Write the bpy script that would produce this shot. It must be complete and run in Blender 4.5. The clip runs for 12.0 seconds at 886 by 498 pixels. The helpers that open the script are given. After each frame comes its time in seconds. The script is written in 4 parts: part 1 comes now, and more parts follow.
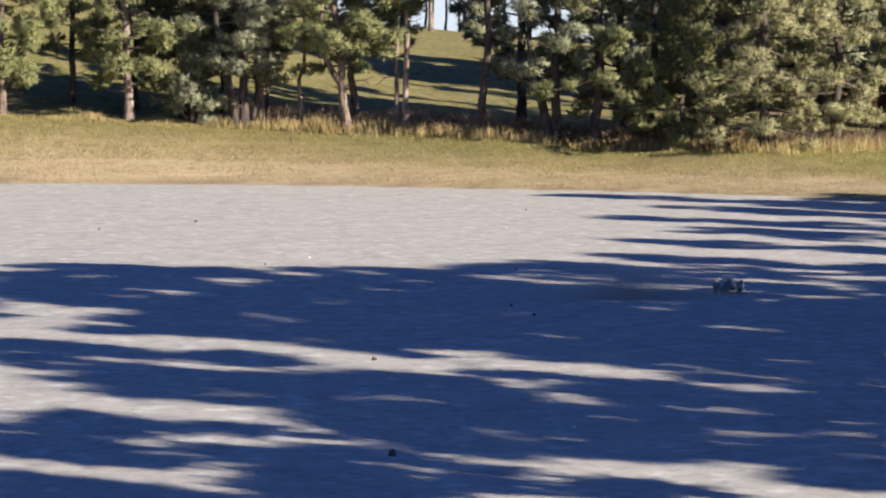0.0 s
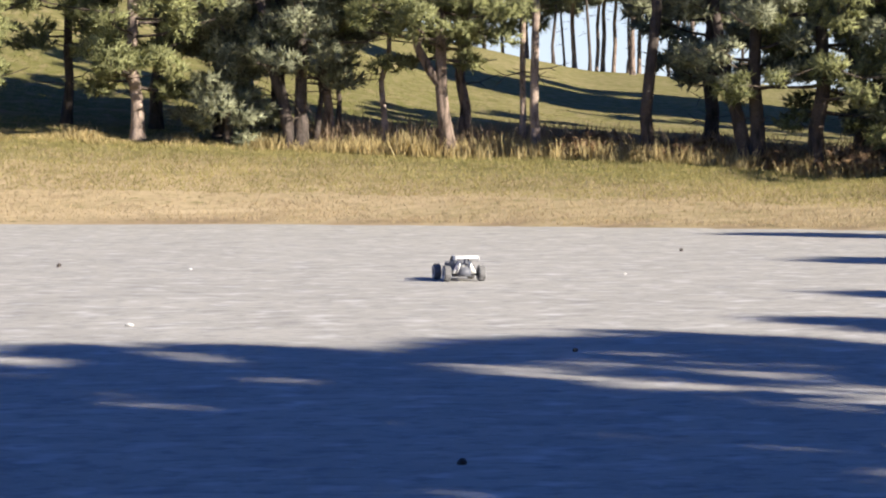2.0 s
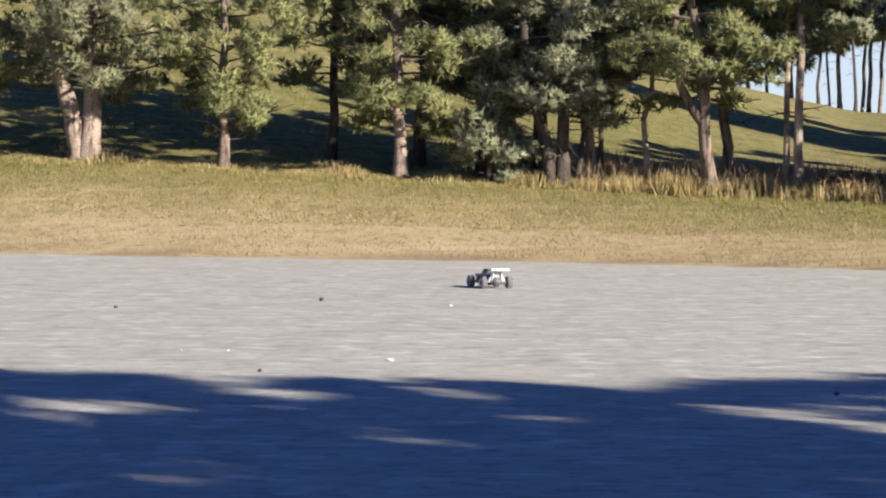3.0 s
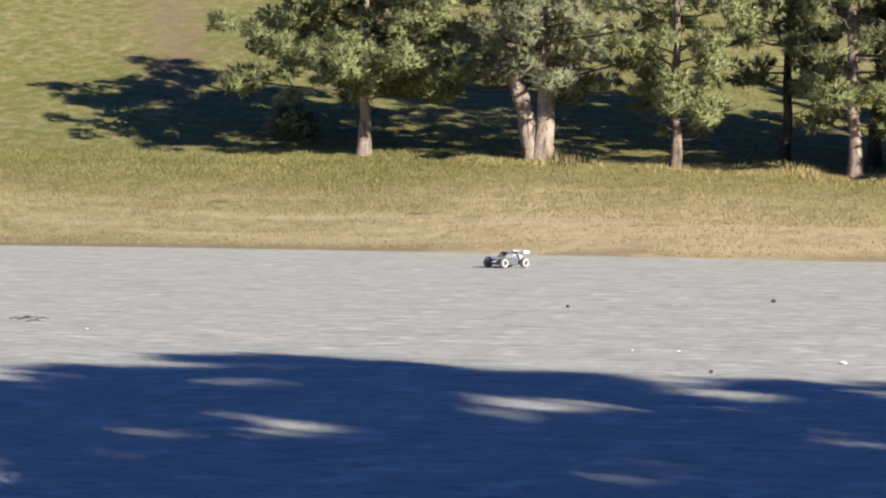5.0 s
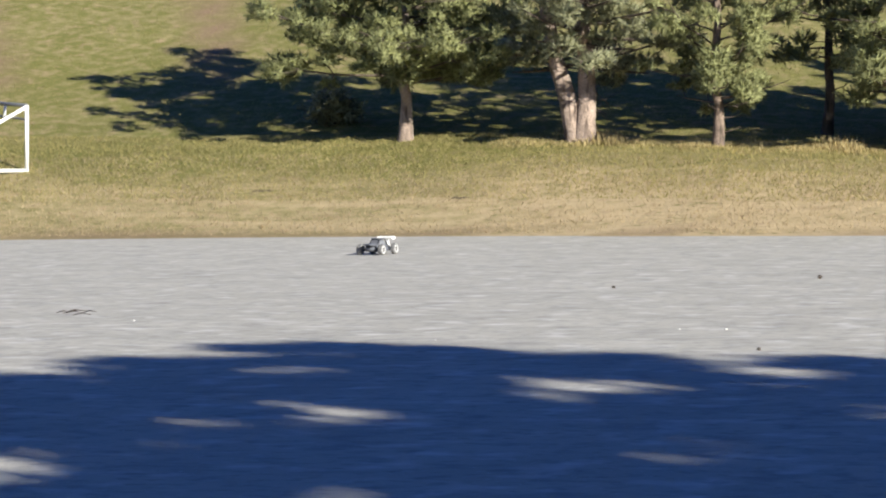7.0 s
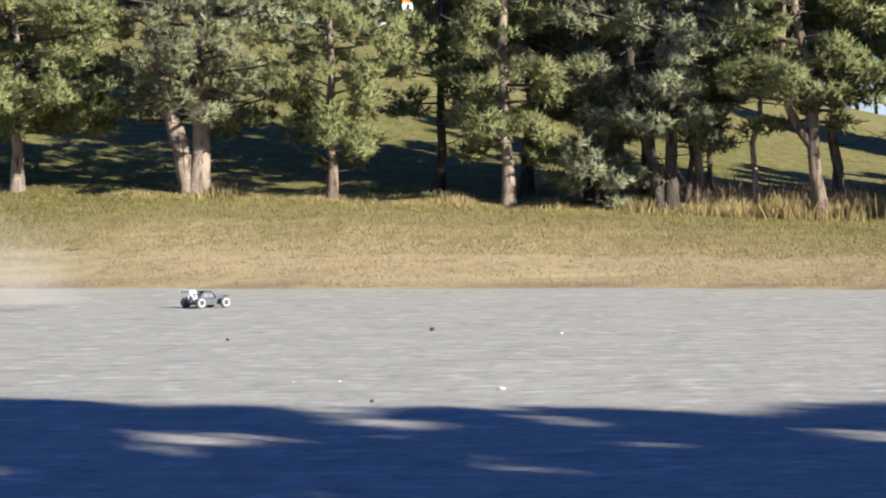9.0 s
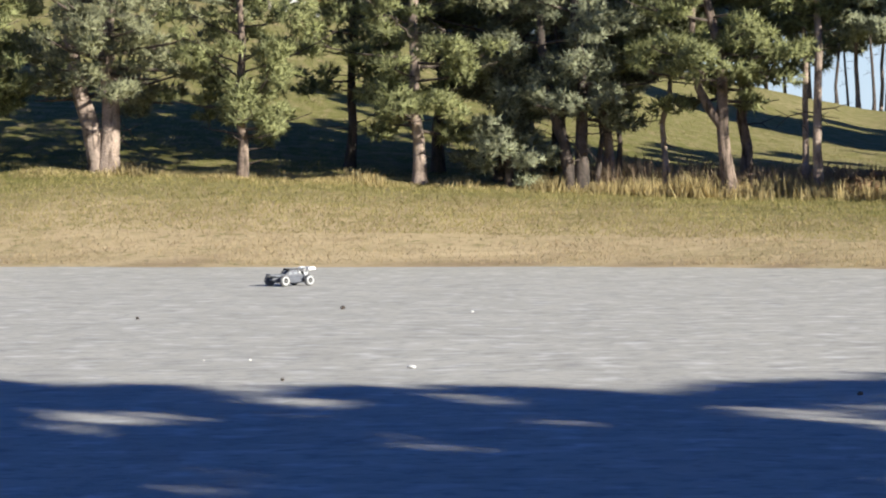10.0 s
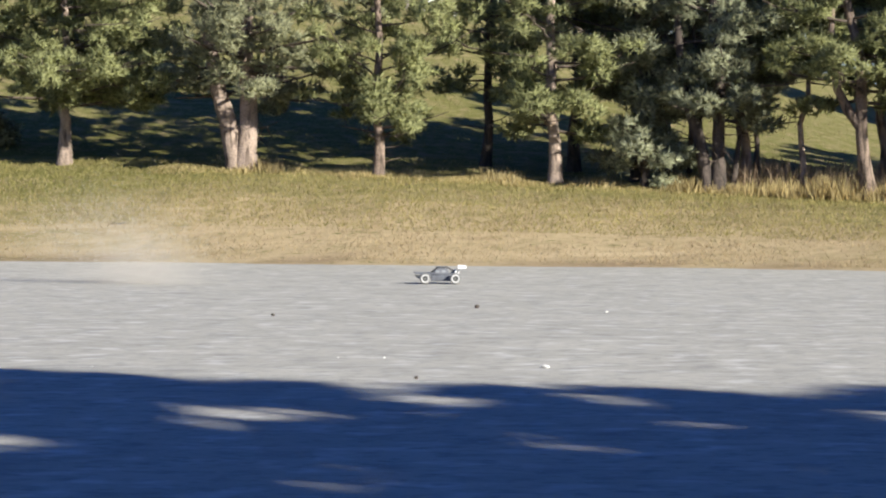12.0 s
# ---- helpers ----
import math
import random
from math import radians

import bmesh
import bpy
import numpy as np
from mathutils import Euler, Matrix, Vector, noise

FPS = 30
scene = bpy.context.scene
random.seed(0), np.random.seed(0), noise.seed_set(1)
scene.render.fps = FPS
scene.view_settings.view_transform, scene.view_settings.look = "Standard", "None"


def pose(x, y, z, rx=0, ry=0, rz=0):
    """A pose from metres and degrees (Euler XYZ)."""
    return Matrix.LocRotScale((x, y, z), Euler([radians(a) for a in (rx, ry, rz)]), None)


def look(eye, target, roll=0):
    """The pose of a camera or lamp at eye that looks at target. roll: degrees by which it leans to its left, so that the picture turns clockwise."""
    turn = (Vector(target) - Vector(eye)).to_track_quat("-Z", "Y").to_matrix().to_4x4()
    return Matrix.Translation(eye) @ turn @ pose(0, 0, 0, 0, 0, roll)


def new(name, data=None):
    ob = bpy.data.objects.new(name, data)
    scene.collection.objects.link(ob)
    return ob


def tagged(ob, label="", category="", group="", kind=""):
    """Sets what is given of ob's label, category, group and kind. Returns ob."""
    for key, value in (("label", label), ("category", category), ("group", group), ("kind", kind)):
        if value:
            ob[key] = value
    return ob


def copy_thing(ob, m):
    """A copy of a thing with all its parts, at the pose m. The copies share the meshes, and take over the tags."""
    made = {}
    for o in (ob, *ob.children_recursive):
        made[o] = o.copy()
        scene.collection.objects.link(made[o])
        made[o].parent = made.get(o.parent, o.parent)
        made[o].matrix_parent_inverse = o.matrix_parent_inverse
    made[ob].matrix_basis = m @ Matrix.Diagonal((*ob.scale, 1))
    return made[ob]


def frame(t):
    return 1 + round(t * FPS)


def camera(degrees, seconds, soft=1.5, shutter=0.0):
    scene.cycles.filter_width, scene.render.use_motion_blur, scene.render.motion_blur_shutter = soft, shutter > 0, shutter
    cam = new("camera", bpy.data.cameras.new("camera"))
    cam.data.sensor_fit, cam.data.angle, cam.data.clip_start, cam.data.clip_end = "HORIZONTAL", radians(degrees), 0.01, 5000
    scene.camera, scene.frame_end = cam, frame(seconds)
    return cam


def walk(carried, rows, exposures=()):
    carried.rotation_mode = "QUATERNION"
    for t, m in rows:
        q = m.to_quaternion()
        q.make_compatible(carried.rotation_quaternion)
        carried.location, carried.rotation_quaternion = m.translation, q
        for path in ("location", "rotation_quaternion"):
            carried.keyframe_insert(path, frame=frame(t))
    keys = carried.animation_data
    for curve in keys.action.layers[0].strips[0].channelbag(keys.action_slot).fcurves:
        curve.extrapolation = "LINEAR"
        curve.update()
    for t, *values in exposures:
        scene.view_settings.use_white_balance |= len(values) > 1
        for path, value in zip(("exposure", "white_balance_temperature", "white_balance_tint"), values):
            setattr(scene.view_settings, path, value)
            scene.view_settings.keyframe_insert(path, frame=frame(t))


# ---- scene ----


def view(x, y, z, yaw, pitch, roll):
    """A camera pose: yaw clockwise from +Y, pitch up from level, roll turning the picture clockwise."""
    return pose(x, y, z, 90 + pitch, 0, -yaw) @ pose(0, 0, 0, 0, 0, roll)


cam = camera(20.66, 12.0, soft=2.1)
PATH = [
    (0.0, -6.99, -26.08, 4.03, 10.305, -4.582, 0.349),
    (0.1, -6.99, -26.08, 4.10, 11.373, -4.666, 0.381),
    (0.2, -6.94, -25.89, 4.18, 12.430, -4.758, 0.402),
    (0.3, -6.88, -25.69, 4.20, 14.078, -4.759, 0.242),
    (0.4, -6.81, -25.40, 4.20, 15.718, -4.747, 0.070),
    (0.5, -6.73, -25.11, 4.20, 16.800, -4.671, -0.296),
    (0.6, -6.68, -24.92, 4.18, 17.620, -4.505, -0.687),
    (0.7, -6.57, -24.53, 4.10, 18.291, -4.154, -0.820),
    (0.8, -6.37, -23.76, 3.95, 18.991, -3.754, -0.933),
    (0.9, -5.85, -21.83, 3.70, 18.716, -3.506, -0.919),
    (1.0, -4.97, -18.55, 3.55, 18.497, -3.436, -0.921),
    (1.1, -3.99, -14.88, 3.60, 17.794, -3.903, -1.053),
    (1.2, -2.98, -11.11, 3.45, 17.046, -4.154, -1.099),
    (1.3, -1.99, -7.44, 2.90, 15.193, -3.882, -0.851),
    (1.4, -0.98, -3.67, 2.23, 13.074, -3.396, -0.664),
    (1.5, 0.00, 0.00, 1.60, 10.642, -2.878, -0.555),
    (2.0, 0.00, 0.00, 1.60, 4.596, -2.488, -0.097),
    (2.5, 0.00, 0.00, 1.60, -0.000, -1.898, 0.212),
    (2.7, 0.00, 0.00, 1.60, -0.752, -1.624, 0.423),
    (4.3, 0.00, 0.00, 1.60, -6.320, -1.702, -0.196),
    (4.5, 0.00, 0.00, 1.60, -7.633, -1.977, -0.075),
    (5.0, 0.00, 0.00, 1.60, -12.159, -1.697, 0.534),
    (5.1, 0.00, 0.00, 1.60, -13.012, -1.404, 0.649),
    (5.5, 0.00, 0.00, 1.60, -14.491, -0.411, 0.728),
    (6.0, 0.00, 0.00, 1.60, -14.177, -1.207, -0.065),
    (6.5, 0.00, 0.00, 1.60, -14.634, -2.315, -0.013),
    (6.7, 0.00, 0.00, 1.60, -14.149, -2.192, -0.381),
    (8.3, 0.00, 0.00, 1.60, -7.906, -2.130, -0.406),
    (8.5, 0.00, 0.00, 1.60, -6.439, -1.539, -0.422),
    (9.0, 0.00, 0.00, 1.60, -4.119, -0.937, -0.518),
    (9.5, 0.00, 0.00, 1.60, -3.071, -1.869, -0.230),
    (10.0, 0.00, 0.00, 1.60, -2.018, -1.463, -0.437),
    (10.5, 0.00, 0.00, 1.60, -1.874, -0.763, 0.391),
    (11.0, 0.00, 0.00, 1.60, -3.298, -0.973, -0.381),
    (11.5, 0.00, 0.00, 1.60, -4.698, -0.594, 0.079),
    (12.0, 0.00, 0.00, 1.60, -5.196, -1.469, 0.080),
]
walk(cam, [(t, view(*v)) for t, *v in PATH], [(0.0, 1.12, 6600, 12), (1.0, 1.2, 6550, 12), (1.5, 1.43, 6600, 11), (2.0, 1.24, 6600, 10), (2.5, 1.1, 6600, 10), (4.5, 1.0, 6350, 5), (12.0, 1.0, 6300, 5)])

# ---- light ----
SUN_AZ, SUN_EL = 128.0, 23.0      # degrees clockwise from +Y, degrees up
world = bpy.data.worlds.new("sky")
scene.world = world
world.use_nodes = True
wn = world.node_tree
sky = wn.nodes.new("ShaderNodeTexSky")
sky.sky_type = "NISHITA"
sky.sun_disc = False
sky.sun_elevation, sky.sun_rotation = radians(SUN_EL), radians(SUN_AZ)
sky.air_density, sky.dust_density, sky.ozone_density = 1.0, 0.5, 1.5
blue = wn.nodes.new("ShaderNodeMix")
blue.data_type, blue.blend_type = "RGBA", "MULTIPLY"
blue.inputs[0].default_value = 1.0
blue.inputs[7].default_value = (0.29, 0.53, 1.2, 1)
wn.links.new(sky.outputs[0], blue.inputs[6])
wn.links.new(blue.outputs[2], wn.nodes["Background"].inputs[0])
wn.nodes["Background"].inputs[1].default_value = 0.045
sun_data = bpy.data.lights.new("sun", "SUN")
sun_data.energy, sun_data.angle, sun_data.color = 5.0, radians(0.4), (1.0, 0.93, 0.83)
sun = new("sun", sun_data)
to_sun = Vector((math.sin(radians(SUN_AZ)) * math.cos(radians(SUN_EL)), math.cos(radians(SUN_AZ)) * math.cos(radians(SUN_EL)), math.sin(radians(SUN_EL))))
sun.matrix_world = look(to_sun * 100, (0, 0, 0))


# ---- materials ----
def material(name, colour, rough=0.9, metal=0.0, vary=0.25, scale=6.0, fine=60.0, bump=0.3, dist=0.02, island=0.0, spec=0.3):
    """A node material: a base colour broken at two scales, with fine relief."""
    m = bpy.data.materials.new(name)
    m.use_nodes = True
    nt = m.node_tree
    n, l = nt.nodes, nt.links
    b = n["Principled BSDF"]
    b.inputs["Roughness"].default_value, b.inputs["Metallic"].default_value = rough, metal
    b.inputs["Specular IOR Level"].default_value = spec
    tc = n.new("ShaderNodeTexCoord")
    big, small = n.new("ShaderNodeTexNoise"), n.new("ShaderNodeTexNoise")
    big.inputs["Scale"].default_value, small.inputs["Scale"].default_value = scale, fine
    big.inputs["Detail"].default_value, small.inputs["Detail"].default_value = 4, 3
    for t in (big, small):
        l.new(tc.outputs["Object"], t.inputs["Vector"])
    add = n.new("ShaderNodeMath")
    add.operation = "ADD"
    l.new(big.outputs["Fac"], add.inputs[0])
    l.new(small.outputs["Fac"], add.inputs[1])
    ramp = n.new("ShaderNodeMapRange")
    ramp.inputs["From Min"].default_value, ramp.inputs["From Max"].default_value = 0.6, 1.4
    ramp.inputs["To Min"].default_value, ramp.inputs["To Max"].default_value = 1 - vary, 1 + vary
    l.new(add.outputs[0], ramp.inputs["Value"])
    val = ramp.outputs["Result"]
    if island:
        geo = n.new("ShaderNodeNewGeometry")
        isl = n.new("ShaderNodeMapRange")
        isl.inputs["To Min"].default_value, isl.inputs["To Max"].default_value = 1 - island, 1 + island
        l.new(geo.outputs["Random Per Island"], isl.inputs["Value"])
        mul = n.new("ShaderNodeMath")
        mul.operation = "MULTIPLY"
        l.new(val, mul.inputs[0])
        l.new(isl.outputs["Result"], mul.inputs[1])
        val = mul.outputs[0]
    hsv = n.new("ShaderNodeHueSaturation")
    hsv.inputs["Color"].default_value = (*colour, 1)
    l.new(val, hsv.inputs["Value"])
    l.new(hsv.outputs[0], b.inputs["Base Color"])
    if bump:
        bp = n.new("ShaderNodeBump")
        bp.inputs["Strength"].default_value, bp.inputs["Distance"].default_value = bump, dist
        l.new(small.outputs["Fac"], bp.inputs["Height"])
        l.new(bp.outputs[0], b.inputs["Normal"])
    return m


def mix_node(m, a, b, fac):
    x = m.node_tree.nodes.new("ShaderNodeMix")
    x.data_type = "RGBA"
    for s, v in ((x.inputs[6], a), (x.inputs[7], b), (x.inputs[0], fac)):
        if isinstance(v, (tuple, list)):
            s.default_value = (*v, 1)
        elif isinstance(v, float):
            s.default_value = v
        else:
            m.node_tree.links.new(v, s)
    return x.outputs[2]


def noise_node(m, scale, detail=4, stretch=(1, 1, 1), lo=0.35, hi=0.65):
    n, l = m.node_tree.nodes, m.node_tree.links
    tc, mp, t, r = n.new("ShaderNodeTexCoord"), n.new("ShaderNodeMapping"), n.new("ShaderNodeTexNoise"), n.new("ShaderNodeMapRange")
    mp.inputs["Scale"].default_value = stretch
    t.inputs["Scale"].default_value, t.inputs["Detail"].default_value = scale, detail
    r.inputs["From Min"].default_value, r.inputs["From Max"].default_value = lo, hi
    l.new(tc.outputs["Object"], mp.inputs["Vector"])
    l.new(mp.outputs[0], t.inputs["Vector"])
    l.new(t.outputs["Fac"], r.inputs["Value"])
    return r.outputs["Result"]


def grass_material():
    """Autumn turf: green and straw in patches; the worn share of each spot is stored on the mesh."""
    m = material("turf", (0.2, 0.17, 0.05), rough=1.0, bump=0.6, dist=0.06, fine=9.0, scale=1.5, spec=0.05)
    n, l = m.node_tree.nodes, m.node_tree.links
    b = n["Principled BSDF"]
    green, straw, brown, earth = (0.152, 0.146, 0.047), (0.44, 0.34, 0.2), (0.32, 0.235, 0.14), (0.21, 0.145, 0.095)
    at_straw, at_earth = n.new("ShaderNodeAttribute"), n.new("ShaderNodeAttribute")
    at_straw.attribute_name, at_earth.attribute_name = "straw", "bare"
    add = n.new("ShaderNodeMath")
    add.operation, add.use_clamp = "ADD", True
    off = n.new("ShaderNodeMath")
    off.operation = "MULTIPLY_ADD"
    off.inputs[1].default_value, off.inputs[2].default_value = 0.55, -0.27
    l.new(noise_node(m, 2.4, 8, (1, 0.8, 1), 0.3, 0.7), off.inputs[0])
    l.new(at_straw.outputs["Fac"], add.inputs[0])
    l.new(off.outputs[0], add.inputs[1])
    c = mix_node(m, green, straw, add.outputs[0])
    c = mix_node(m, c, brown, noise_node(m, 2.6, 7, (1, 0.8, 1), 0.54, 0.8))
    c = mix_node(m, c, (0.1, 0.11, 0.03), noise_node(m, 6.0, 3, (0.7, 1, 1), 0.56, 0.8))
    rows = n.new("ShaderNodeMath")
    rows.operation = "MULTIPLY"
    l.new(noise_node(m, 1.5, 5, (0.12, 1, 1), 0.5, 0.7), rows.inputs[0])
    l.new(at_straw.outputs["Fac"], rows.inputs[1])
    c = mix_node(m, c, (0.5, 0.385, 0.235), rows.outputs[0])
    c = mix_node(m, c, earth, at_earth.outputs["Fac"])
    l.new(c, b.inputs["Base Color"])
    return m


def gravel_material():
    m = material("gravel", (0.4, 0.385, 0.36), rough=0.95, bump=0.5, dist=0.015, fine=40.0, scale=0.6, spec=0.15)
    b = m.node_tree.nodes["Principled BSDF"]
    c = mix_node(m, (0.475, 0.448, 0.39), (0.395, 0.372, 0.325), noise_node(m, 0.8, 8, (0.8, 1, 1), 0.3, 0.7))
    c = mix_node(m, c, (0.28, 0.27, 0.255), noise_node(m, 2.0, 6, (1, 1, 1), 0.54, 0.78))
    c = mix_node(m, c, (0.25, 0.24, 0.23), noise_node(m, 11.0, 3, (0.6, 1, 1), 0.55, 0.8))
    c = mix_node(m, c, (0.6, 0.58, 0.545), noise_node(m, 2.9, 6, (0.8, 1, 1), 0.54, 0.72))
    c = mix_node(m, c, (0.55, 0.54, 0.52), noise_node(m, 30.0, 2, (1, 1, 1), 0.6, 0.8))
    c = mix_node(m, c, (0.3, 0.288, 0.268), noise_node(m, 5.5, 6, (0.8, 1, 1), 0.53, 0.74))
    m.node_tree.links.new(c, b.inputs["Base Color"])
    return m


def needle_material(name, colour, island=0.5):
    m = material(name, colour, rough=0.7, vary=0.3, scale=0.7, fine=4.0, bump=0, island=island, spec=0.2)
    n, l = m.node_tree.nodes, m.node_tree.links
    b = n["Principled BSDF"]
    tr, mx = n.new("ShaderNodeBsdfTranslucent"), n.new("ShaderNodeMixShader")
    mx.inputs[0].default_value = 0.5
    l.new(b.inputs["Base Color"].links[0].from_socket, tr.inputs[0])
    l.new(b.outputs[0], mx.inputs[1])
    l.new(tr.outputs[0], mx.inputs[2])
    l.new(mx.outputs[0], n["Material Output"].inputs[0])
    return m


TURF = grass_material()
GRAVEL = gravel_material()
NEEDLES = needle_material("pine_needles", (0.315, 0.323, 0.152))
NEEDLES_PALE = needle_material("pale_pine_needles", (0.38, 0.365, 0.2))
NEEDLES_GREY = needle_material("grey_pine_needles", (0.33, 0.33, 0.2))
NEEDLES_DARK = needle_material("dark_pine_needles", (0.36, 0.368, 0.24))
DRY_GRASS = needle_material("dry_grass", (0.5, 0.4, 0.2), 0.4)
TURF_GREEN = needle_material("turf_green", (0.37, 0.32, 0.13), 0.12)
STRAW = needle_material("straw", (0.46, 0.365, 0.22), 0.1)
BRACKEN = needle_material("bracken", (0.3, 0.22, 0.145), 0.5)
TURF_BLADE = needle_material("turf_blade", (0.33, 0.29, 0.12), 0.25)
BROWN_LEAF = needle_material("brown_leaf", (0.36, 0.24, 0.14), 0.4)
def bark_material(name, colour, fissure):
    m = material(name, colour, vary=0.45, scale=3.0, fine=24.0, bump=0.9, dist=0.04)
    b = m.node_tree.nodes["Principled BSDF"]
    c = mix_node(m, b.inputs["Base Color"].links[0].from_socket, fissure, noise_node(m, 9.0, 4, (1, 1, 0.22), 0.5, 0.66))
    c = mix_node(m, c, tuple(v * 0.6 for v in colour), noise_node(m, 1.6, 3, (1, 1, 0.7), 0.5, 0.7))
    m.node_tree.links.new(c, b.inputs["Base Color"])
    return m


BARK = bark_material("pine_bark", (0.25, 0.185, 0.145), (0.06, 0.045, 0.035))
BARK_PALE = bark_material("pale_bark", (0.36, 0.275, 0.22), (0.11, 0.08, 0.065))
BARK_LIMB = bark_material("limb_bark", (0.13, 0.1, 0.08), (0.05, 0.04, 0.035))
# pine bark darkened: shade on rear-row and wood trunks is in this colour
BARK_DARK_SHADED = bark_material("dark_shaded_bark", (0.1, 0.078, 0.065), (0.035, 0.03, 0.025))
STONE_WHITE = material("white_stone", (0.58, 0.56, 0.53), scale=20, fine=90)
BOULDER = material("boulder", (0.23, 0.2, 0.175), scale=3, fine=20, bump=0.7)
WHITE_PAINT = material("white_paint", (0.78, 0.77, 0.74), rough=0.5, vary=0.08, scale=4, fine=40, bump=0.1)
GREY_METAL = material("grey_metal", (0.25, 0.25, 0.25), rough=0.5, metal=0.6, vary=0.15)
RUBBER = material("rubber", (0.035, 0.034, 0.033), rough=0.85, vary=0.3, scale=20)
SILVER = material("alloy", (0.6, 0.6, 0.6), rough=0.35, metal=0.7, vary=0.1)
NAVY = material("navy_paint", (0.02, 0.025, 0.05), rough=0.25, vary=0.1, bump=0, spec=0.6)
SILVER_PAINT = material("silver_paint", (0.5, 0.51, 0.52), rough=0.3, metal=0.4, vary=0.08, bump=0)
BLACK_PAINT = material("black_paint", (0.02, 0.02, 0.022), rough=0.4, vary=0.15, bump=0)
CAR_GLASS = material("car_glass", (0.015, 0.018, 0.02), rough=0.08, vary=0.05, bump=0, spec=0.8)
TAIL_RED = material("tail_red", (0.5, 0.02, 0.02), rough=0.3, vary=0.1, bump=0)
ORANGE = material("orange_sheet", (0.85, 0.3, 0.03), rough=0.5, vary=0.1, bump=0)
BUGGY_BLUE = material("buggy_blue", (0.115, 0.12, 0.138), rough=0.5, vary=0.35, scale=9, fine=60, bump=0.1)
BUGGY_GREY = material("buggy_grey", (0.13, 0.132, 0.145), rough=0.5, vary=0.3, scale=9, fine=60, bump=0.1)
PALE_PANEL = material("pale_panel", (0.24, 0.25, 0.265), rough=0.4, vary=0.2, scale=12, bump=0)
TYRE_DUSTY = material("dusty_tyre", (0.17, 0.165, 0.16), rough=0.95, vary=0.4, scale=25)
RIM_WHITE = material("dusty_rim", (0.52, 0.51, 0.5), rough=0.6, vary=0.2, scale=30, bump=0)
DUST = material("dust", (0.54, 0.505, 0.455), rough=1.0, vary=0.1, bump=0)


# ---- ground ----
EDGE_AZ = (-180, -120, -90, -60, -40, -25, -14.5, -6.3, 0, 8, 20, 31, 42, 60, 90, 120, 180)
EDGE_D = (60, 75, 80, 80, 66, 55.5, 52.6, 49.5, 48.6, 46.5, 44, 39.5, 35, 33, 32, 36, 60)
LINE_AZ = (-60, -25, -14, -10, -6.7, -2.6, 1.1, 4.8, 9.4, 11.7, 13.4, 19, 24, 26.8, 31, 33, 45, 60)
LINE_EL = (0.6, 0.5, 0.42, 0.38, 0.24, 0.04, -0.14, -0.3, -0.38, -0.58, -0.75, -0.72, -0.78, -0.98, -1.1, -1.25, -1.4, -1.6)
CREST_AZ = (-60, -25, -14, -10, -5, 2, 8, 14, 22, 31, 45, 60)
CREST_D = (90, 92, 95, 96, 98, 115, 150, 150, 150, 150, 150, 150)
CREST_EL = (5.0, 5.0, 4.95, 4.6, 4.05, 3.0, 1.7, 1.2, 0.5, 0.1, 0.0, 0.0)


def strip_at(az):
    """Width of the grass between the gravel and the trees."""
    return float(np.interp(az, (20, 24, 34), (10.0, 17.0, 26.0)))


def edge_at(az):
    return float(np.interp(az, EDGE_AZ, EDGE_D))


def smooth(x):
    x = min(max(x, 0.0), 1.0)
    return x * x * (3 - 2 * x)


def ground_z(x, y):
    d = math.hypot(x, y)
    az = math.degrees(math.atan2(x, y))
    s = d - edge_at(az)
    if s < 0:
        return -0.05 * smooth(-s / 0.5) + 0.02 * smooth(1 + s / 0.3)
    strip = strip_at(az)
    dt = edge_at(az) + strip
    front = smooth((75 - abs(az)) / 20)
    zt = (1.6 + dt * math.tan(radians(float(np.interp(az, LINE_AZ, LINE_EL))))) * front
    bumps = 0.05 * noise.noise((x * 0.35, y * 0.35, 3.0)) * smooth(s / 2)
    if d < dt:
        u = s / strip
        return 0.02 + zt * (0.55 * u + 0.45 * smooth(u)) + bumps
    dc = max(float(np.interp(az, CREST_AZ, CREST_D)), dt + 25)
    zc = (1.6 + dc * math.tan(radians(float(np.interp(az, CREST_AZ, CREST_EL))))) * front
    u = (d - dt) / (dc - dt)
    if u < 1:
        return zt + (zc - zt) * (0.7 * u + 0.3 * smooth(u)) + bumps * 2
    return zc - 0.004 * (d - dc) + bumps


def mesh_object(name, verts, faces, mat, parent=None, shade=False):
    me = bpy.data.meshes.new(name)
    me.from_pydata(verts, [], faces)
    me.materials.append(mat)
    if shade:
        for p in me.polygons:
            p.use_smooth = True
    me.update()
    ob = new(name, me)
    ob.parent = parent
    return ob


def axis(lo, hi, step, far):
    out = [lo - 60 * 1.9 ** k for k in range(6, -1, -1)] + list(np.arange(lo, hi + 0.01, step)) + [hi + 60 * 1.9 ** k for k in range(7)]
    return out


